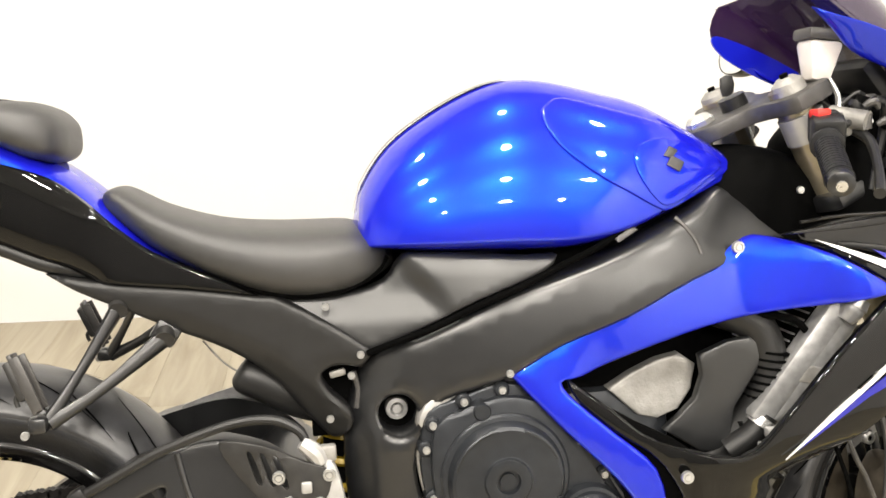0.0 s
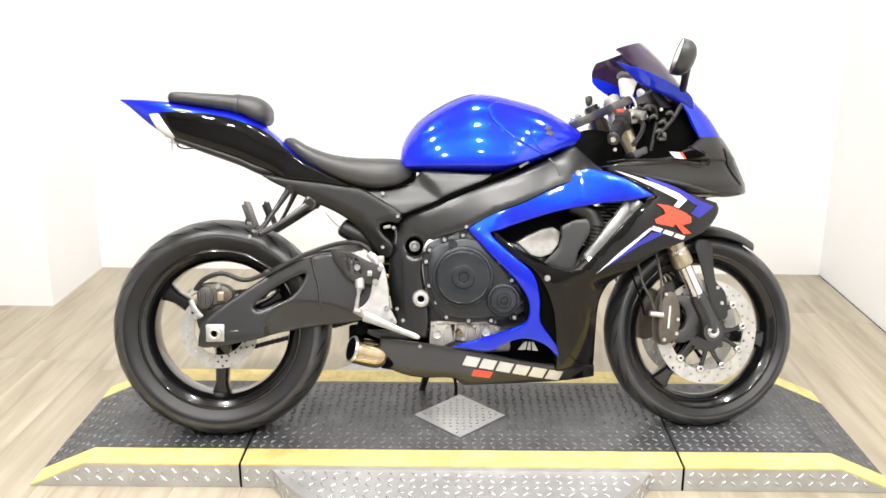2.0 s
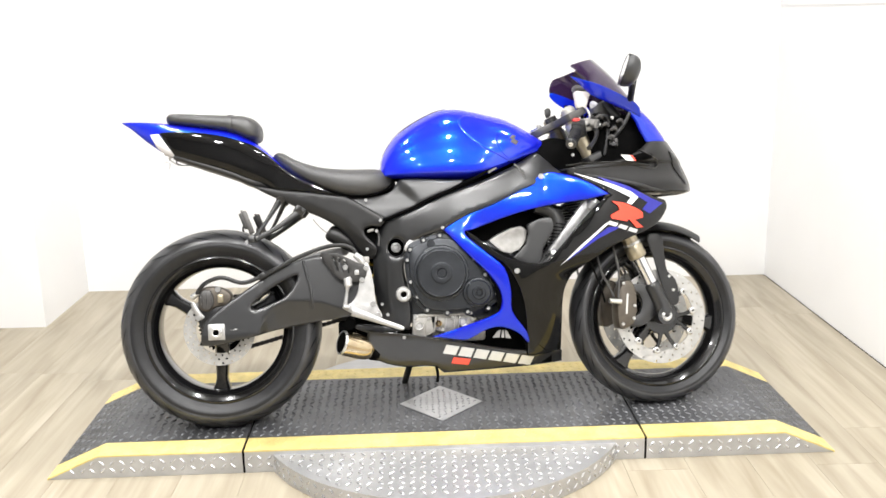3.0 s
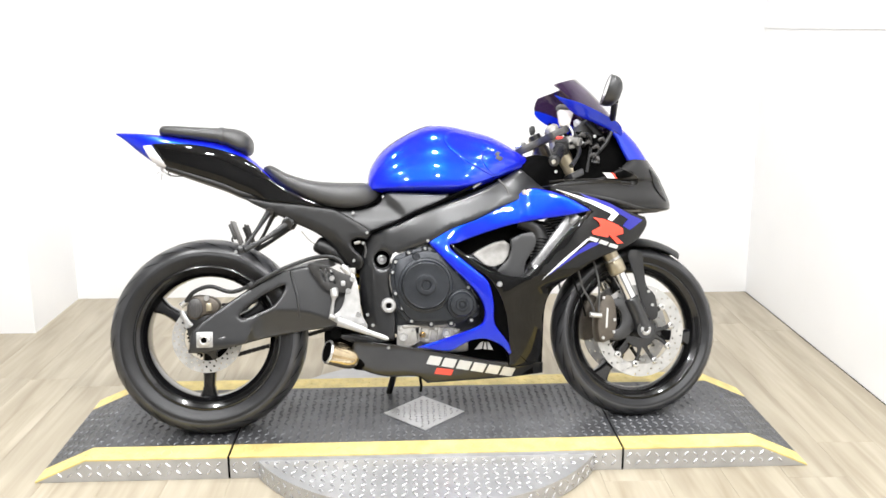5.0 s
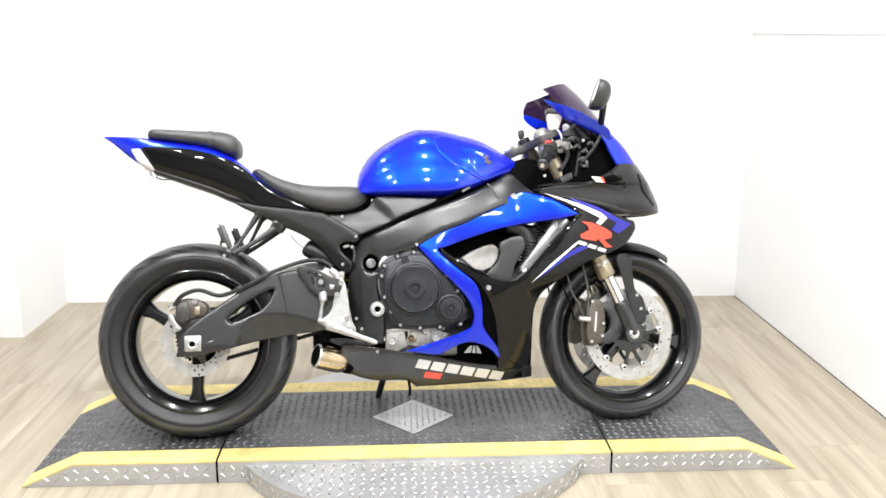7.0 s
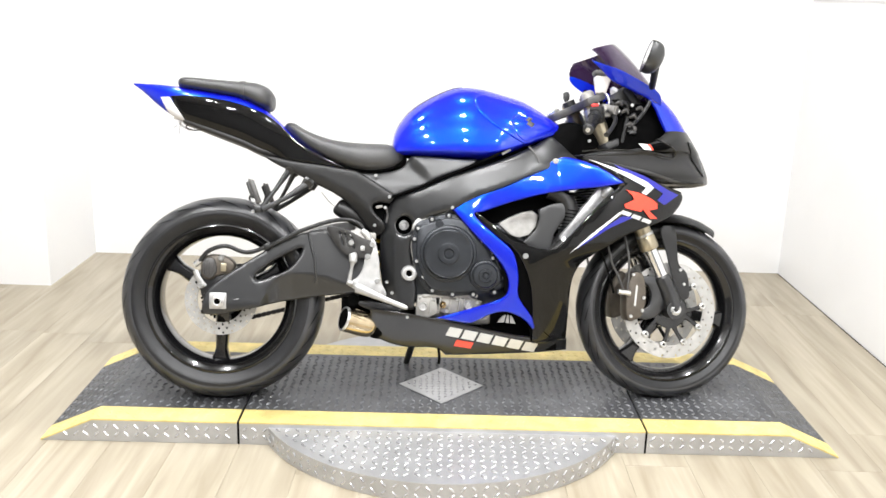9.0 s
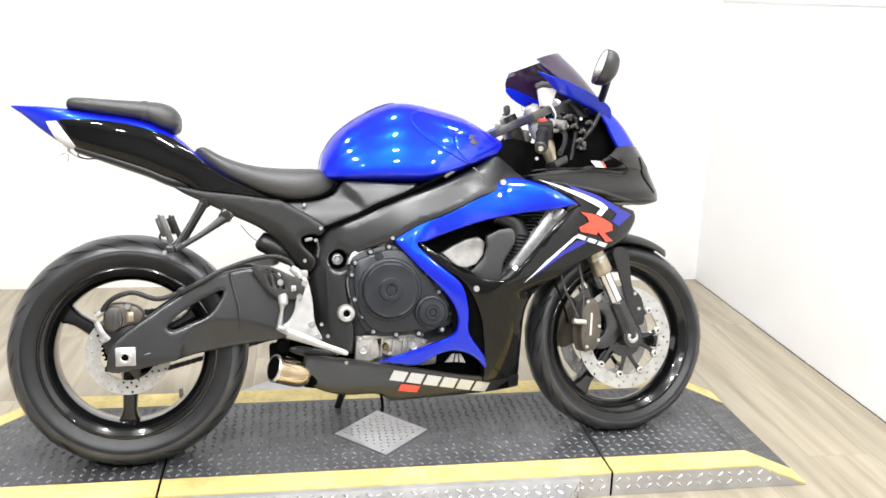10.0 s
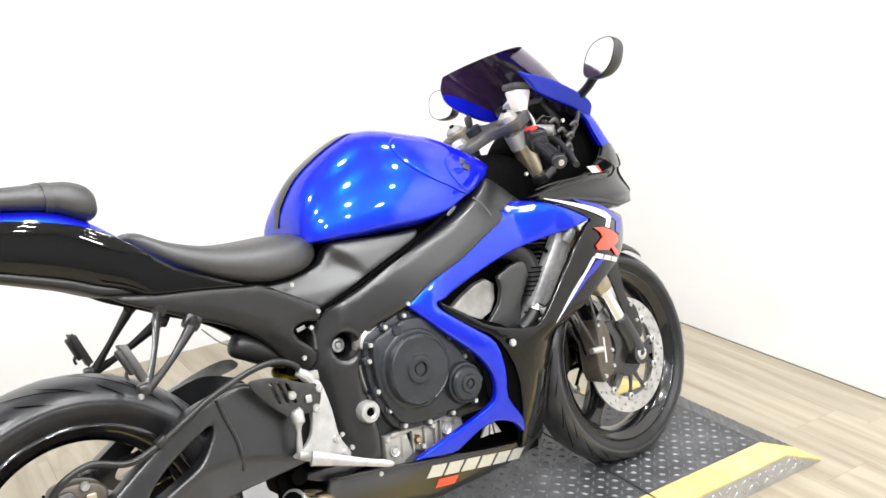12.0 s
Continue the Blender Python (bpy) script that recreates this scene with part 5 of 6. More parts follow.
part("ignition_key", plate([(1.068, .948), (1.084, .955), (1.082, .978), (1.064, .975)], -.003, .003, .001, 2), M_PLASTIC, bike, "black ignition key")
for s in (-1, 1):
    bar = new("handlebar")
    bar.parent = bike
    a, b = Vector((1.150, s * .125, .905)), Vector((1.083, s * .290, .835))
    d = (b - a).normalized()
    part("bar_tube", sweep([a, b], .011, 12, 1), M_FRAME, bar)
    g0, g1 = a + d * .07, b - d * .012
    grip = part("grip", sweep([g0, g0 + d * .006, g0 + d * .008, g1 - d * .004, g1], [.022, .022, .0165, .0165, .0185], 16, 1), M_TYRE, bar, "black rubber grip")
    for i in range(14):
        p = g0 + d * (.014 + i * .0075)
        part("grip_ridge", sweep([p, p + d * .0035], .0175, 14, 1), M_TYRE, grip)
    part("bar_end", sweep([g1, g1 + d * .004, g1 + d * .016, g1 + d * .020], [.015, .017, .0165, .010], 16, 1), M_FRAME, bar, "bar end weight")
    part("bar_end_screw", sweep([g1 + d * .0195, g1 + d * .023], .007, 10, 1), M_STEEL, bar, "bright bar end screw")
    part("switch_box", box(.042, .036, .05, a + d * .05 + Vector((.004, 0, .004)), .007, d.to_track_quat("Y", "Z").to_matrix().to_4x4()), M_PLASTIC, bar, "black switch housing")
    part("perch", box(.036, .024, .034, a + d * .018 + Vector((.022, 0, .004)), .006), M_CAST, bar)
    part("lever", sweep([a + d * .02 + Vector((.045, 0, -.002)), a + d * .06 + Vector((.062, 0, -.004)), a + d * .12 + Vector((.062, 0, -.012)), a + d * .185 + Vector((.052, 0, -.018))], [.008, .007, .006, .0075], 10, 6), M_PLASTIC, bar, "black control lever")
    part("cable", sweep([a + d * .04 + Vector((.03, 0, .01)), a + Vector((.09, 0, .03)), a + Vector((.12, -s * .06, -.02)), (1.24, s * .03, .80)], .0045, 8), M_PLASTIC, bar)
part("kill_switch", box(.020, .024, .012, (1.130, -.160, .918), .003), M_REDP, bike, "red stop switch")
part("brake_master_cylinder", sweep([(1.165, -.125, .915), (1.195, -.165, .905)], .014, 14, 1), M_CAST, bike, "grey brake master cylinder")
pot = box(.050, .044, .056, (0, 0, 0), .008)
for v in pot.verts:
    if v.co.z < -.012:
        v.co.x *= .62
        v.co.y *= .75
res = part("fluid_reservoir", pot, M_RES, bike, "milky brake fluid reservoir")
res.matrix_local = pose(1.166, -.090, .990, 0, 6, 0)
part("reservoir_cap", box(.058, .050, .016, (0, 0, .035), .005), M_YOKE, res, "grey reservoir cap")
part("cap_clip", box(.012, .054, .010, (.026, 0, .036), .003), M_PLASTIC, res, "dark cap clip")
part("reservoir_hose", sweep([(1.162, -.090, .952), (1.168, -.10, .93), (1.178, -.125, .915)], .006, 8), M_PLASTIC, bike)
part("reservoir_stay", sweep([(1.178, -.098, .965), (1.188, -.105, .94), (1.180, -.118, .912)], .004, 8), M_STEEL, bike)

# cables, connectors and small hardware between the bars and the screen
rng = random.Random(11)
for i in range(9):
    y0 = -.135 + .012 * i
    p = [(1.17 + rng.uniform(-.01, .02), y0, .90 + rng.uniform(-.02, .03)), (1.205 + rng.uniform(-.01, .02), y0 - .01, .935 + rng.uniform(-.03, .03)), (1.235 + rng.uniform(-.01, .02), y0 + .005, .90 + rng.uniform(-.03, .02)), (1.225, y0 + .01, .83 + rng.uniform(-.03, .03))]
    part("cable", sweep(p, rng.choice((.0035, .0045, .006)), 8, 5), rng.choice((M_PLASTIC, M_PLASTIC, M_DARK)), bike)
for i in range(10):
    part("connector", box(rng.uniform(.012, .024), rng.uniform(.010, .018), rng.uniform(.010, .02), (1.19 + rng.uniform(0, .07), -.145 + rng.uniform(0, .03), .86 + rng.uniform(-.02, .075)), .003, Euler((rng.uniform(-.5, .5), rng.uniform(-.6, .6), 0)).to_matrix().to_4x4()), rng.choice((M_PLASTIC, M_DARK, M_YOKE)), bike)
bolts([(1.205, -.150, .905), (1.25, -.140, .925), (1.125, -.118, .815)], bike)
for x, z in ((1.195, .925), (1.215, .90), (1.24, .885), (1.26, .91), (1.23, .86)):
    part("switch_tab", sweep([(x, -.155, z), (x + .012, -.16, z + .006), (x + .02, -.158, z - .004)], [.004, .006, .003], 8, 3), M_YOKE, bike)
part("lever_pivot", sweep([(1.195, -.155, .895), (1.195, -.155, .915)], .011, 12, 1), M_YOKE, bike)
part("throttle_housing", box(.036, .03, .046, (1.14, -.152, .90), .008), M_PLASTIC, bike)
part("mirror_stay", sweep([(1.245, -.135, .855), (1.285, -.14, .90), (1.31, -.142, .945)], .006, 8, 4), M_PLASTIC, bike, "black cowl stay")

# ---- mirrors ----
for s in (-1, 1):
    mir = new("mirror")
    mir.parent = bike
    part("mirror_base", sweep([(1.326, s * .112, .948), (1.316, s * .122, .962), (1.306, s * .132, .973)], [.024, .020, .012], 12, 4), M_PLASTIC, mir)
    part("mirror_arm", sweep([(1.309, s * .128, .966), (1.300, s * .190, .990), (1.290, s * (.245 if s < 0 else .29), 1.022 if s < 0 else 1.012)], [.013, .0105, .012], 12, 5), M_PLASTIC, mir, "black mirror arm")
    shell = bmesh.new()
    rings = []
    for k in range(7):
        u = k / 6
        sc = [1.0, 1.03, 1.02, .98, .90, .74, .40][k]
        ring = []
        for j in range(28):
            a = 2 * math.pi * j / 28
            ca, sa = math.cos(a), math.sin(a)
            ring.append(shell.verts.new((u * .044 - .008, (math.copysign(abs(ca) ** .8, ca) * .051 + s * .013 * sa) * sc, math.copysign(abs(sa) ** .75, sa) * .044 * sc)))
        rings.append(ring)
    for a, b in zip(rings, rings[1:]):
        for j in range(28):
            shell.faces.new((a[j], a[(j + 1) % 28], b[(j + 1) % 28], b[j]))
    shell.faces.new(rings[-1])
    shell.faces.new(rings[0][::-1])
    hm = pose(1.258, .298 * s if s < 0 else .345, 1.046 if s < 0 else 1.035, 0, 0, 0) @ Euler((0, 0, radians(6 * s))).to_matrix().to_4x4() @ Euler((0, radians(18), 0)).to_matrix().to_4x4()
    sh = part("mirror_shell", shell, M_GREY, mir, "black mirror housing", sharp=50)
    sh.matrix_local = hm
    bez = bmesh.new()
    loops = []
    for dx, sc in ((-.008, 1.02), (-.0105, 1.02), (-.0115, 1.0), (-.0105, .975), (-.008, .975)):
        loops.append([bez.verts.new((dx, (math.copysign(abs(math.cos(a)) ** .8, math.cos(a)) * .051 + s * .013 * math.sin(a)) * sc, math.copysign(abs(math.sin(a)) ** .75, math.sin(a)) * .044 * sc)) for a in (2 * math.pi * j / 40 for j in range(40))])
    for a, b in zip(loops, loops[1:]):
        for j in range(40):
            bez.faces.new((a[j], a[(j + 1) % 40], b[(j + 1) % 40], b[j]))
    part("mirror_bezel", bez, M_PLASTIC, mir, "black rim round the mirror glass", sharp=50).matrix_local = hm
    gl = bmesh.new()
    vs = []
    for j in range(28):
        a = 2 * math.pi * j / 28
        ca, sa = math.cos(a), math.sin(a)
        vs.append(gl.verts.new((0, (math.copysign(abs(ca) ** .8, ca) * .051 + s * .013 * sa) * .97, math.copysign(abs(sa) ** .75, sa) * .044 * .97)))
    f = gl.faces.new(vs)
    ex = bmesh.ops.extrude_face_region(gl, geom=[f])
    for v in ex["geom"]:
        if isinstance(v, bmesh.types.BMVert):
            v.co.x -= .0015
    g_ob = part("mirror_glass", gl, M_CHROME, mir, "silvered mirror glass")
    g_ob.matrix_local = hm @ pose(-.0088, 0, 0)

# ---- exhaust ----
ex = new("exhaust")
ex.parent = bike
AX0, AX1 = Vector((.466, -.082, .231)), Vector((.378, -.120, .259))
ad = (AX1 - AX0).normalized()
part("silencer_tip", sweep([AX0, AX0 + ad * .014, AX0 + ad * .035, AX1 - ad * .03, AX1 - ad * .006, AX1], [.030, .0375, .040, .0395, .0385, .037], 28, 4), M_HEAT, ex, "heat-tinted steel silencer tip")
# Closed near-black disc in place of the shaded pipe opening.
part("tip_mouth", sweep([AX1 - ad * .002, AX1 + ad * .0030], .0330, 24, 1), M_DARK, ex, "near-black disc for the shade in the exhaust mouth")
rim_ob = part("tip_ring", lathe([(.033, -.004), (.036, -.004), (.038, -.001), (.038, .004), (.033, .004)], 28), M_STEEL, ex, "bright rolled tip edge")
rim_ob.matrix_local = Matrix.Translation(AX1) @ (-ad).to_track_quat("Y", "Z").to_matrix().to_4x4()
part("silencer_body", sweep([(.465, -.078, .231), (.52, -.06, .225), (.60, -.03, .230), (.80, 0, .225), (.95, 0, .23), (1.02, 0, .30), (1.0, 0, .45)], [.036, .040, .045, .045, .04, .035, .03], 18, 5), M_DARK, ex)
part("heat_shield", panel([(.415, .305), (.44, .312), (.52, .30), (.56, .284), (.50, .278), (.455, .285)], lambda x, z: -.112, .01, .003, .03, 3), M_FRAME, ex, "dark heat shield")
part("drain_hose", sweep([(.668, -.10, .17), (.672, -.10, .14), (.670, -.10, .118)], .0045, 8, 3), M_DARK, ex)

# belly marks: plain silver blocks and a red bar
for i in range(6):
    x0, x1 = .694 + i * .0476, .694 + i * .0476 + .040
    top = lambda x: .2385 - .197 * (x - .694)
    sl = .006
    pair("name_block", panel([(x0 + sl, top(x0)), (x1 + sl, top(x1)), (x1 - sl, top(x1) - .028), (x0 - sl, top(x0) - .028)], belly_sheet, .004, 0, .02, 0, .002), M_SILVER, belly, "plain silver block mark")
pair("red_bar", panel([(.722, .196), (.776, .187), (.768, .168), (.715, .176)], S_BELLY, .004, 0, .02, 0, .002), M_RED, belly, "small red bar mark")
for q in ([(.846, .252), (.862, .272), (.873, .276), (.867, .252)], [(.872, .252), (.877, .275), (.882, .274), (.882, .250)], [(.887, .250), (.885, .274), (.891, .273), (.903, .248)]):
    pair("vent_slat", panel(q, lambda a, b: -.135, .006, .001, .03, 0), M_ALU, belly, "bright vent slat")

# ---- rider foot controls ----
feet = new("footrest_hanger")
feet.parent = bike
hanger = part("hanger_plate", plate([(.455, .500), (.470, .497), (.482, .44), (.487, .38), (.505, .34), (.490, .328), (.44, .338), (.392, .362), (.385, .372), (.412, .385), (.430, .41), (.440, .45)], -.148, -.163, .004, 3), M_ALU, feet, "bare aluminium footrest hanger")
SLOT = [(.360, .523), (.3665, .522), (.377, .486), (.3705, .486)]
part("heel_guard", panel([(.325, .530), (.335, .540), (.38, .533), (.43, .508), (.463, .492), (.455, .455), (.43, .447), (.385, .455), (.35, .49)], lambda x, z: -.166 + .25 * max(0, .37 - x), .006, .0015, .02, 3, 0, [SLOT, [(x + .016, z - .003) for x, z in SLOT], [(x + .032, z - .008) for x, z in SLOT]]), M_PEG, feet, "black slotted heel guard")
part("footrest", sweep([(.415, -.166, .358), (.45, -.175, .345), (.51, -.195, .322), (.555, -.210, .306), (.567, -.213, .301)], [.016, .013, .0085, .0075, .004], 12, 4, flat=.6), M_ALU, feet, "bare aluminium footrest")
part("rear_master_cylinder", sweep([(.402, -.166, .462), (.404, -.166, .456), (.404, -.166, .437), (.402, -.166, .432), (.400, -.166, .418), (.397, -.166, .40), (.392, -.166, .37)], [.010, .013, .013, .008, .0045, .006, .007], 14, 1), M_ALU, feet, "bare aluminium rear brake cylinder")
part("pushrod_joint", sweep([(.388, -.170, .375), (.405, -.170, .370)], .008, 12, 1), M_ALU, feet)
part("union", sweep([(.428, -.155, .530), (.445, -.155, .515), (.452, -.155, .50)], [.009, .012, .009], 10, 3), M_ALU, feet, "bare metal hose union")
part("brake_light_switch", box(.028, .014, .022, (.458, -.150, .512), .004), M_CAST, feet)
bolts([(.461, -.163, .488), (.447, -.163, .452), (.398, -.172, .493), (.478, -.163, .378), (.492, -.163, .343)], feet, BIG_BOLT)
part("guard_tab", box(.014, .005, .016, (.432, -.172, .476), .003), M_ALU, feet, "bright fixing tab")

# ---- rear brake ----
rb = new("rear_brake")
rb.parent = bike
part("rear_caliper", plate([(-.055, .43), (-.04, .447), (-.005, .448), (.03, .437), (.045, .415), (.03, .392), (-.005, .385), (-.03, .372), (-.055, .385)], -.055, -.108, .009, 4), M_CALIPER, rb, "bronze grey rear brake caliper")
part("piston_cover", plate([(-.05, .43), (-.035, .44), (-.015, .435), (-.008, .40), (-.025, .378), (-.05, .39)], -.105, -.116, .005, 3), M_YOKE, rb, "grey piston housing")
for i in range(3):
    part("caliper_rib", box(.004, .006, .040, (-.045 + i * .014, -.117, .409), .0015), M_YOKE, rb)
part("caliper_bracket", sweep([(-.075, -.095, .40), (-.062, -.10, .372), (-.045, -.10, .352)], [.008, .010, .009], 10, 3, flat=.6), M_ALU, rb, "bare aluminium caliper bracket")
part("caliper_carrier", plate([(-.06, .39), (-.03, .40), (.05, .38), (.06, .33), (.03, .29), (-.04, .30), (-.06, .34)], -.084, -.096, .003, 3), M_FRAME, rb)
part("pad_pin", box(.018, .010, .026, (.012, -.112, .412), .003), M_GOLD, rb, "brass coloured pad pin")
bolts([(.005, -.110, .440), (-.058, -.105, .355)], rb, BIG_BOLT)
part("banjo", sweep([(-.075, -.11, .418), (-.055, -.11, .432)], .009, 10, 1), M_STEEL, rb, "bright banjo fitting")
part("brake_hose", sweep([(-.06, -.112, .428), (-.035, -.122, .458), (0, -.125, .474), (.03, -.127, .475), (.083, -.132, .458), (.139, -.135, .474), (.20, -.135, .503), (.252, -.135, .528), (.336, -.140, .556), (.391, -.145, .560), (.425, -.150, .545), (.435, -.152, .525)], .0065, 10, 5), M_PLASTIC, rb, "black braided brake hose")
for p in ((.145, -.134, .478),):
    part("hose_clip", box(.022, .02, .018, p, .004, Euler((0, radians(-28), 0)).to_matrix().to_4x4()), M_PLASTIC, rb)

# inner mudguard ahead of the rear wheel and the shock
ing = bmesh.new()
for k in (0, 1):
    g = []
    for i in range(13):
        a = radians(12 + 20 * i / 12)
        line = []
        for j in range(9):
            u = -1 + 2 * j / 8
            r_ = .330 - .03 * abs(u) ** 2 - k * .004
            line.append(ing.verts.new((r_ * math.cos(a), .095 * u, .312 + r_ * math.sin(a))))
        g.append(line)
    for a, b in zip(g, g[1:]):
        for j in range(8):
            ing.faces.new((a[j], a[j + 1], b[j + 1], b[j]))
part("rear_hugger", ing, M_PLASTIC, bike, "black rear hugger", sharp=60)
part("shock_reservoir", sweep([(.345, -.05, .604), (.352, -.05, .600), (.38, -.05, .588), (.43, -.05, .560), (.46, -.05, .545)], [.012, .025, .029, .029, .024], 20, 3), M_PLASTIC, bike, "black shock absorber reservoir")
part("rear_shock", sweep([(.49, 0, .62), (.478, 0, .40)], .028, 14, 1), M_DARK, bike)
part("shock_spring", sweep([(.488 - .01 * i / 40 + .036 * math.cos(i * .785), .036 * math.sin(i * .785), .60 - .19 * i / 40) for i in range(41)], .007, 6, 2), M_YELL, bike, "amber shock spring")
# Pale colour stands in for the wall reflected in a gloss black guard.
part("chain_guard", flipped(panel([(.243, .517), (.30, .538), (.36, .550), (.395, .546), (.400, .526), (.31, .514)], lambda x, z: -.098, .004, .001, .02, 3)), M_TIN, bike, "chain guard, coloured pale for the wall's reflection")
part("linkage", box(.16, .10, .07, (.47, 0, .29), .015), M_DARK, bike)
part("link_bolt", sweep([(.405, -.06, .315), (.405, -.115, .315)], .018, 14, 1), M_DARK, bike)
part("link_arm", box(.05, .02, .075, (.392, -.075, .285), .01), M_DARK, bike)

# ---- pillion footrest hangers ----
for s in (-1, 1):
    ph = new("pillion_footrest_hanger")
    ph.parent = bike
    part("stay", sweep([(.206, s * .085, .712), (.165, s * .145, .642), (.132, s * .178, .592)], [.012, .007, .010], 10, 4, flat=.7), M_FRAME, ph, "black hanger stay")
    part("stay", sweep([(.262, s * .095, .668), (.19, s * .145, .618), (.132, s * .18, .588)], [.013, .0072, .010], 10, 4, flat=.7), M_FRAME, ph, "black hanger stay")
    part("stay_foot", box(.034, .02, .03, (.262, s * .092, .672), .006, Euler((0, radians(35), 0)).to_matrix().to_4x4()), M_FRAME, ph)
    peg_ob = part("peg", box(.006, .024, .078, (0, 0, .043), .002), M_YOKE, ph, "folded grey pillion peg")
    peg_ob.matrix_local = pose(.124, s * .186, .600, 0, -20, 0) @ Euler((radians(s * 5), 0, 0)).to_matrix().to_4x4()
    for e in (-1, 1):
        part("peg_flange", box(.012, .004, .070, (.005, e * .011, .042), .0012), M_YOKE, peg_ob)
    part("peg_rubber", box(.010, .022, .050, (-.007, 0, .050), .003), M_PEG, peg_ob, "dark rubber peg pad")
    part("peg_hook", sweep([(-.010, 0, .036), (-.017, 0, .030), (-.018, 0, .020)], .003, 8, 3), M_PEG, peg_ob)
    for q in ((.206, .712, .088), (.262, .672, .095)):
        part("stay_cap", sweep([(q[0], s * q[2], q[1]), (q[0], s * (q[2] + .012), q[1] - .006)], [.014, .012], 14, 1), M_PEG, ph)
    part("peg_joint", box(.022, .024, .020, (.122, s * .184, .590), .005), M_FRAME, ph)
    bolts([(.110, s * .196 - .004, .582)], ph)

# ---- tail wiring, small lamps, side stand ----
part("wire_loop", sweep([(-.10, -.055, .850), (-.112, -.06, .838), (-.098, -.06, .829), (-.075, -.058, .828), (-.055, -.055, .832), (-.048, -.05, .842)], .0018, 8, 5), M_DARK, bike, "loose black wire")
part("wire_loop", sweep([(.30, -.03, .645), (.33, -.035, .61), (.37, -.04, .588), (.41, -.04, .582), (.43, -.04, .60)], .0014, 8, 5), M_CAST, bike, "loose grey wire")
for s in (-1, 1):
    ind = new("indicator")
    ind.parent = bike
    for p, q in (((-.178, .847), .078), ((-.127, .836), .070), ((-.160, .826), .075)):
        part("indicator_prong", sweep([(-.152, s * .055, .868), (-.155, s * .062, .858), (p[0], s * q, p[1])], [.0026, .0026, .0016], 8, 3), M_LENS, ind, "thin clear indicator stalk")
stand = new("side_stand")
stand.parent = bike
sp0, sp1 = Vector((.63, .12, .26)), Vector((.58, .262, .062))
part("stand_leg", sweep([sp0, sp0.lerp(sp1, .5), sp1], [.014, .012, .011], 12, 3), M_FRAME, stand, "black side stand leg")
part("stand_foot", box(.06, .034, .008, sp1 + Vector((.0, .003, -.0035)), .003, Euler((radians(12), 0, 0)).to_matrix().to_4x4()), M_FRAME, stand)

# Near-black sheet behind the cover, giving its opening a shaded depth.
part("subframe_recess", box(.09, .006, .14, (.487, -.072, .58), .002), M_DARK, bike, "near-black sheet for the shade in the subframe opening")
part("recess_lug", box(.022, .008, .010, (.480, -.096, .602), .003, Euler((0, radians(-12), 0)).to_matrix().to_4x4()), M_CAST, bike, "bright bracket in the opening")
part("recess_stay", sweep([(.500, -.098, .603), (.506, -.098, .580), (.503, -.098, .553)], [.005, .0035, .005], 8, 3), M_YOKE, bike, "grey metal stay in the opening")
part("pillion_strap", Loft([(.052, .9835, .921, .0975), (.060, .9835, .919, .0985), (.066, .983, .917, .0985)], 3.0, 2, 36).mesh(), M_SEAT, bike, "narrow seam band on the pillion pad")

# ---- frame and fairing fasteners, plugs and stickers ----
bolts([(.469, -.118, .697), (.511, -.126, .632), (.467, -.112, .545), (.506, -.132, .373), (.522, -.134, .340)], bike)
bolts([(.917, -.218, .461), (1.012, -.165, .748)], bike, BIG_BOLT)
bolts([(.569, -.147, .268), (.700, -.167, .602), (1.215, -.186, .693), (.498, -.106, .60)], bike)
piv = part("swingarm_pivot", lathe([(.009, -.128), (.0095, -.150), (.013, -.152), (.021, -.151), (.024, -.146), (.024, -.128)], 28, (.573, 0, .401), closed=False), M_ALU, bike, "bare aluminium swingarm pivot bolt")
# Black fill that gives the bolt socket its shade.
part("pivot_socket", knob([(0, -.146), (.0105, -.146), (.0105, -.130), (0, -.130)], (.573, 0, .401)), M_GAP, piv)
# Near-black disc at the hole's bottom, darkened as shade would be.
rec = part("frame_plug", lathe([(0, -.080), (.030, -.080), (.032, -.076), (.032, -.070), (0, -.070)], 28, (.557, 0, .546), closed=False), M_DARK, bike, "near-black disc for the shade round the frame bolt")
part("engine_bolt", lathe([(0, -.097), (.006, -.097), (.0065, -.092), (.0095, -.097), (.0145, -.096), (.0155, -.092), (.0155, -.079)], 24, (.557, 0, .546), closed=False), M_TIN, rec, "grey engine mount bolt")
pair("spar_crease", sweep([(.933, S_FRAME(.933, .790) + .003, .790), (.944, S_FRAME(.944, .778) + .001, .778), (.956, S_FRAME(.956, .759) + .001, .759), (.961, S_FRAME(.961, .742) + .001, .742)], .0032, 8, 4), M_YOKE, bike, "pale weld line on the frame spar")
# Added black tube; it paints the shade in the gap above the spar.
pair("gap_seal", sweep([(x, S_FRAME(x, z) - .001, z) for x, z in ((.520, .632), (.560, .647), (.607, .664), (.66, .689), (.72, .713), (.775, .738), (.82, .757), (.88, .790), (.92, .803))], .0045, 8, 3), M_GAP, bike, "black strip for the shade in the gap along the spar")
pair("tank_mount", panel([(.845, .769), (.872, .784), (.878, .778), (.852, .763)], S_FRAME, .008, .002, .01, 0, .004), M_YOKE, bike, "grey metal tank mount")
pair("nose_ridge", sweep([(x, nose_side(x, z) - .002, z) for x, z in ((1.09, .778), (1.14, .783), (1.20, .784), (1.259, .782), (1.314, .771), (1.360, .763), (1.386, .768), (1.386, .787), (1.350, .808), (1.322, .820))], .0024, 8, 4), M_NOSE, bike, "raised edge round the nose scoop")
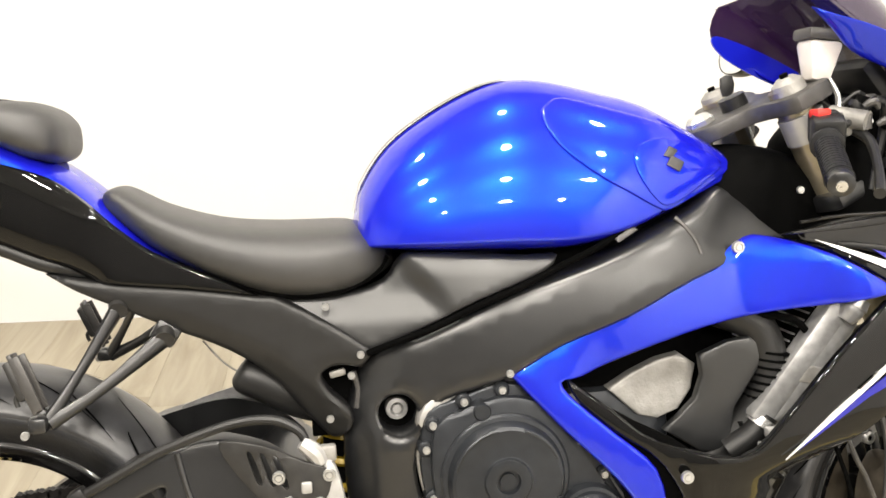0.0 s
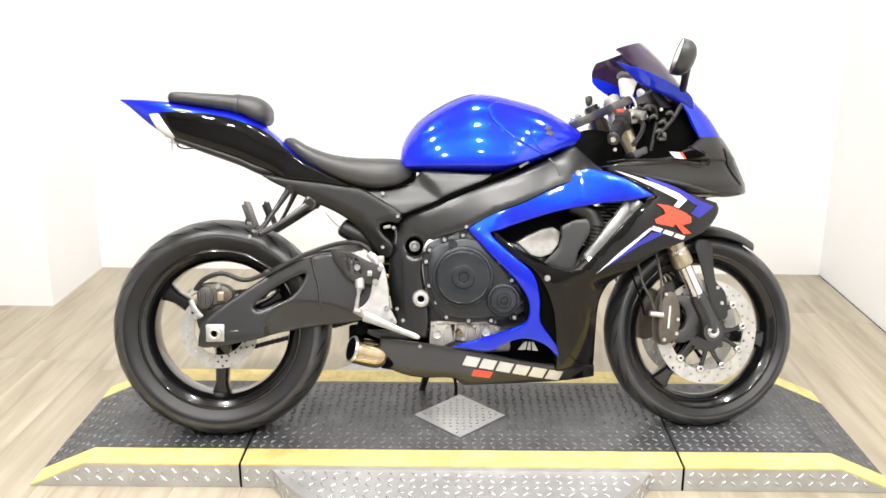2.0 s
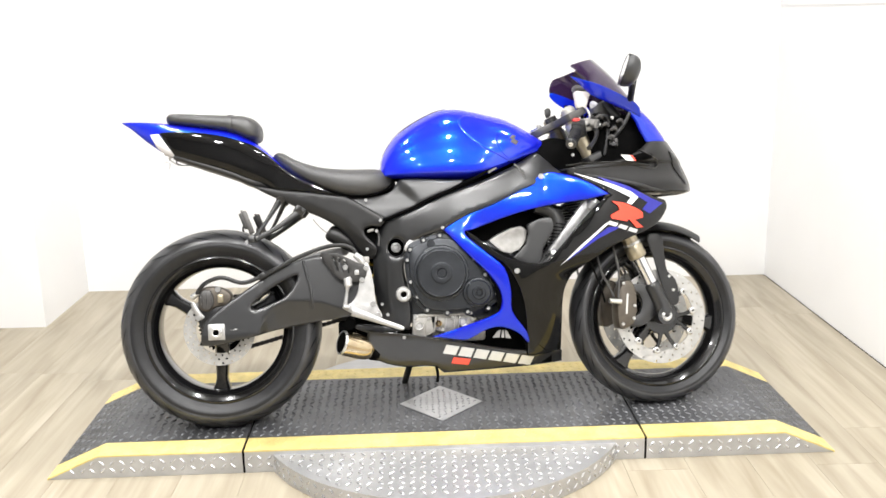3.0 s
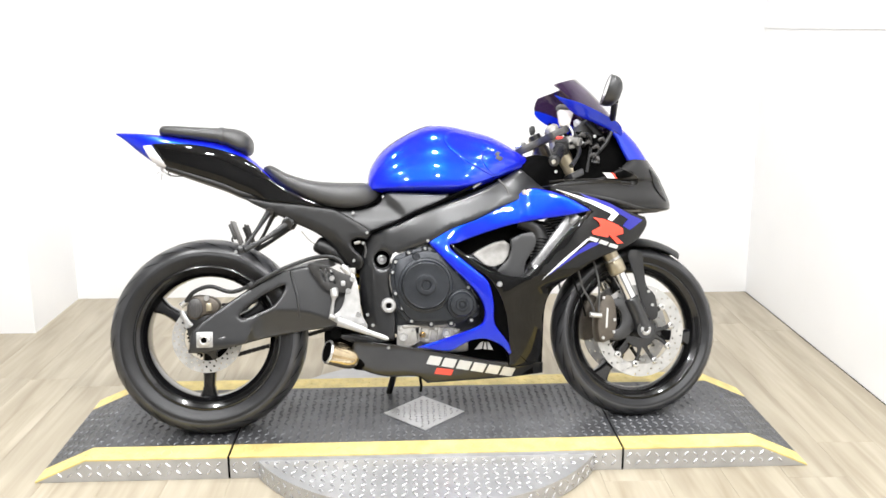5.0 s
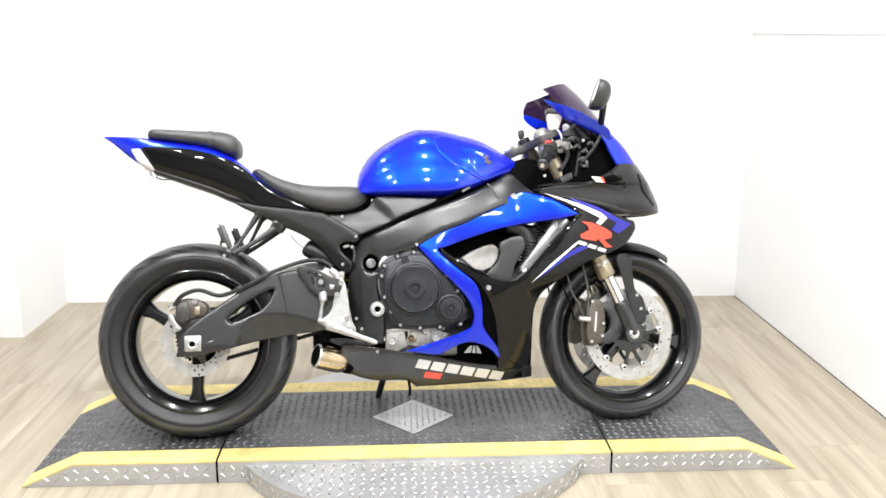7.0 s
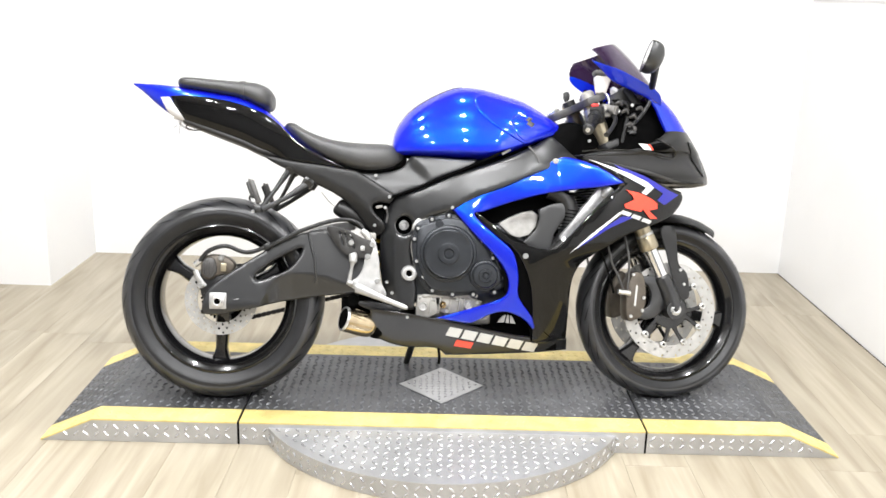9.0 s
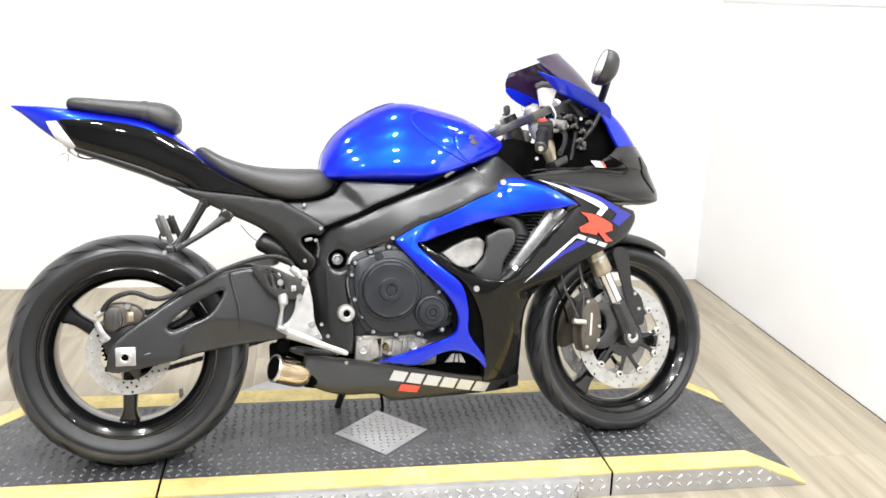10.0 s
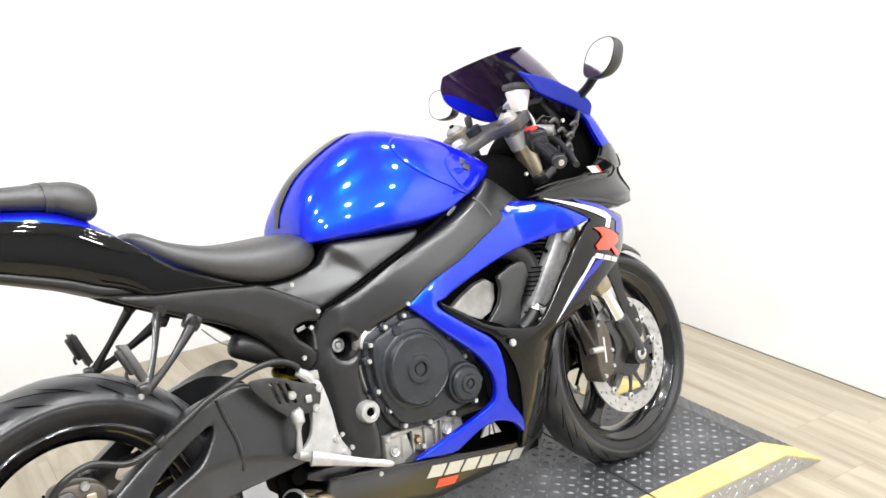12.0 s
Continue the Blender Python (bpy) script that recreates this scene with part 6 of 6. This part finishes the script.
pair("nose_sticker", panel([(1.262, .805), (1.288, .803), (1.302, .785), (1.278, .787)], lambda x, z: -.1855, .003, 0, .05, 0), M_WHITE, bike, "small white and red warning sticker")
pair("sticker_edge", panel([(1.288, .803), (1.298, .802), (1.309, .785), (1.302, .785)], lambda x, z: -.1855, .003, 0, .05, 0), M_RED, bike)


# ---- downlights ----
def downlight():
    e = empty("downlight", Matrix.Identity(4), "round white recessed ceiling downlight", "ceiling light", "ceiling downlights")
    bm = bmesh.new()
    ring = lathe([(0.085, 0), (0.105, 0), (0.105, 0.006), (0.088, 0.03), (0.085, 0.03)], 32)
    bmesh.ops.rotate(ring, matrix=Euler((radians(90), 0, 0)).to_matrix(), verts=ring.verts)
    part("trim_ring", ring, M_CEIL, e)
    return e


first = downlight()
first.matrix_basis = pose(*LAMPS[0], CEIL - 0.03)
for lx, ly in LAMPS[1:]:
    copy_thing(first, pose(lx, ly, CEIL - 0.03))

# ---- floor boards, running towards the back wall ----
floor = tagged(part("floor", box(RIGHT - FARL + 0.3, BACK - FRONT + 0.3, 0.1, ((RIGHT + FARL) / 2, (BACK + FRONT) / 2, -0.056), 0), M_GAP, smooth=False), "pale oak laminate plank floor", "floor", kind="structure")
BW, BL = 0.19, 1.28
bm = bmesh.new()
bmesh.ops.create_cube(bm, size=1.0)
for v in bm.verts:
    v.co = Vector((v.co.x * (BW - 0.0005), v.co.y * (BL - 0.0005), v.co.z * 0.006 - 0.003))
top = [e for e in bm.edges if all(v.co.z > -0.001 for v in e.verts)]
bmesh.ops.bevel(bm, geom=top, offset=0.0005, segments=1, affect="EDGES")
board = bpy.data.meshes.new("floor_board")
bm.to_mesh(board)
bm.free()
board.materials.append(M_PLANK)
rng = random.Random(4)
x = RIGHT - BW / 2 - 0.005
while x > FARL - BW:
    y, first_len = BACK, rng.uniform(0.35, 1.0)
    while y > FRONT:
        k = min(BL * first_len, y - FRONT)
        ob = link("floor_board", board, floor, (x, y - k / 2, 0))
        ob.scale.y = k / BL
        y -= k
        first_len = 1.0
    x -= BW
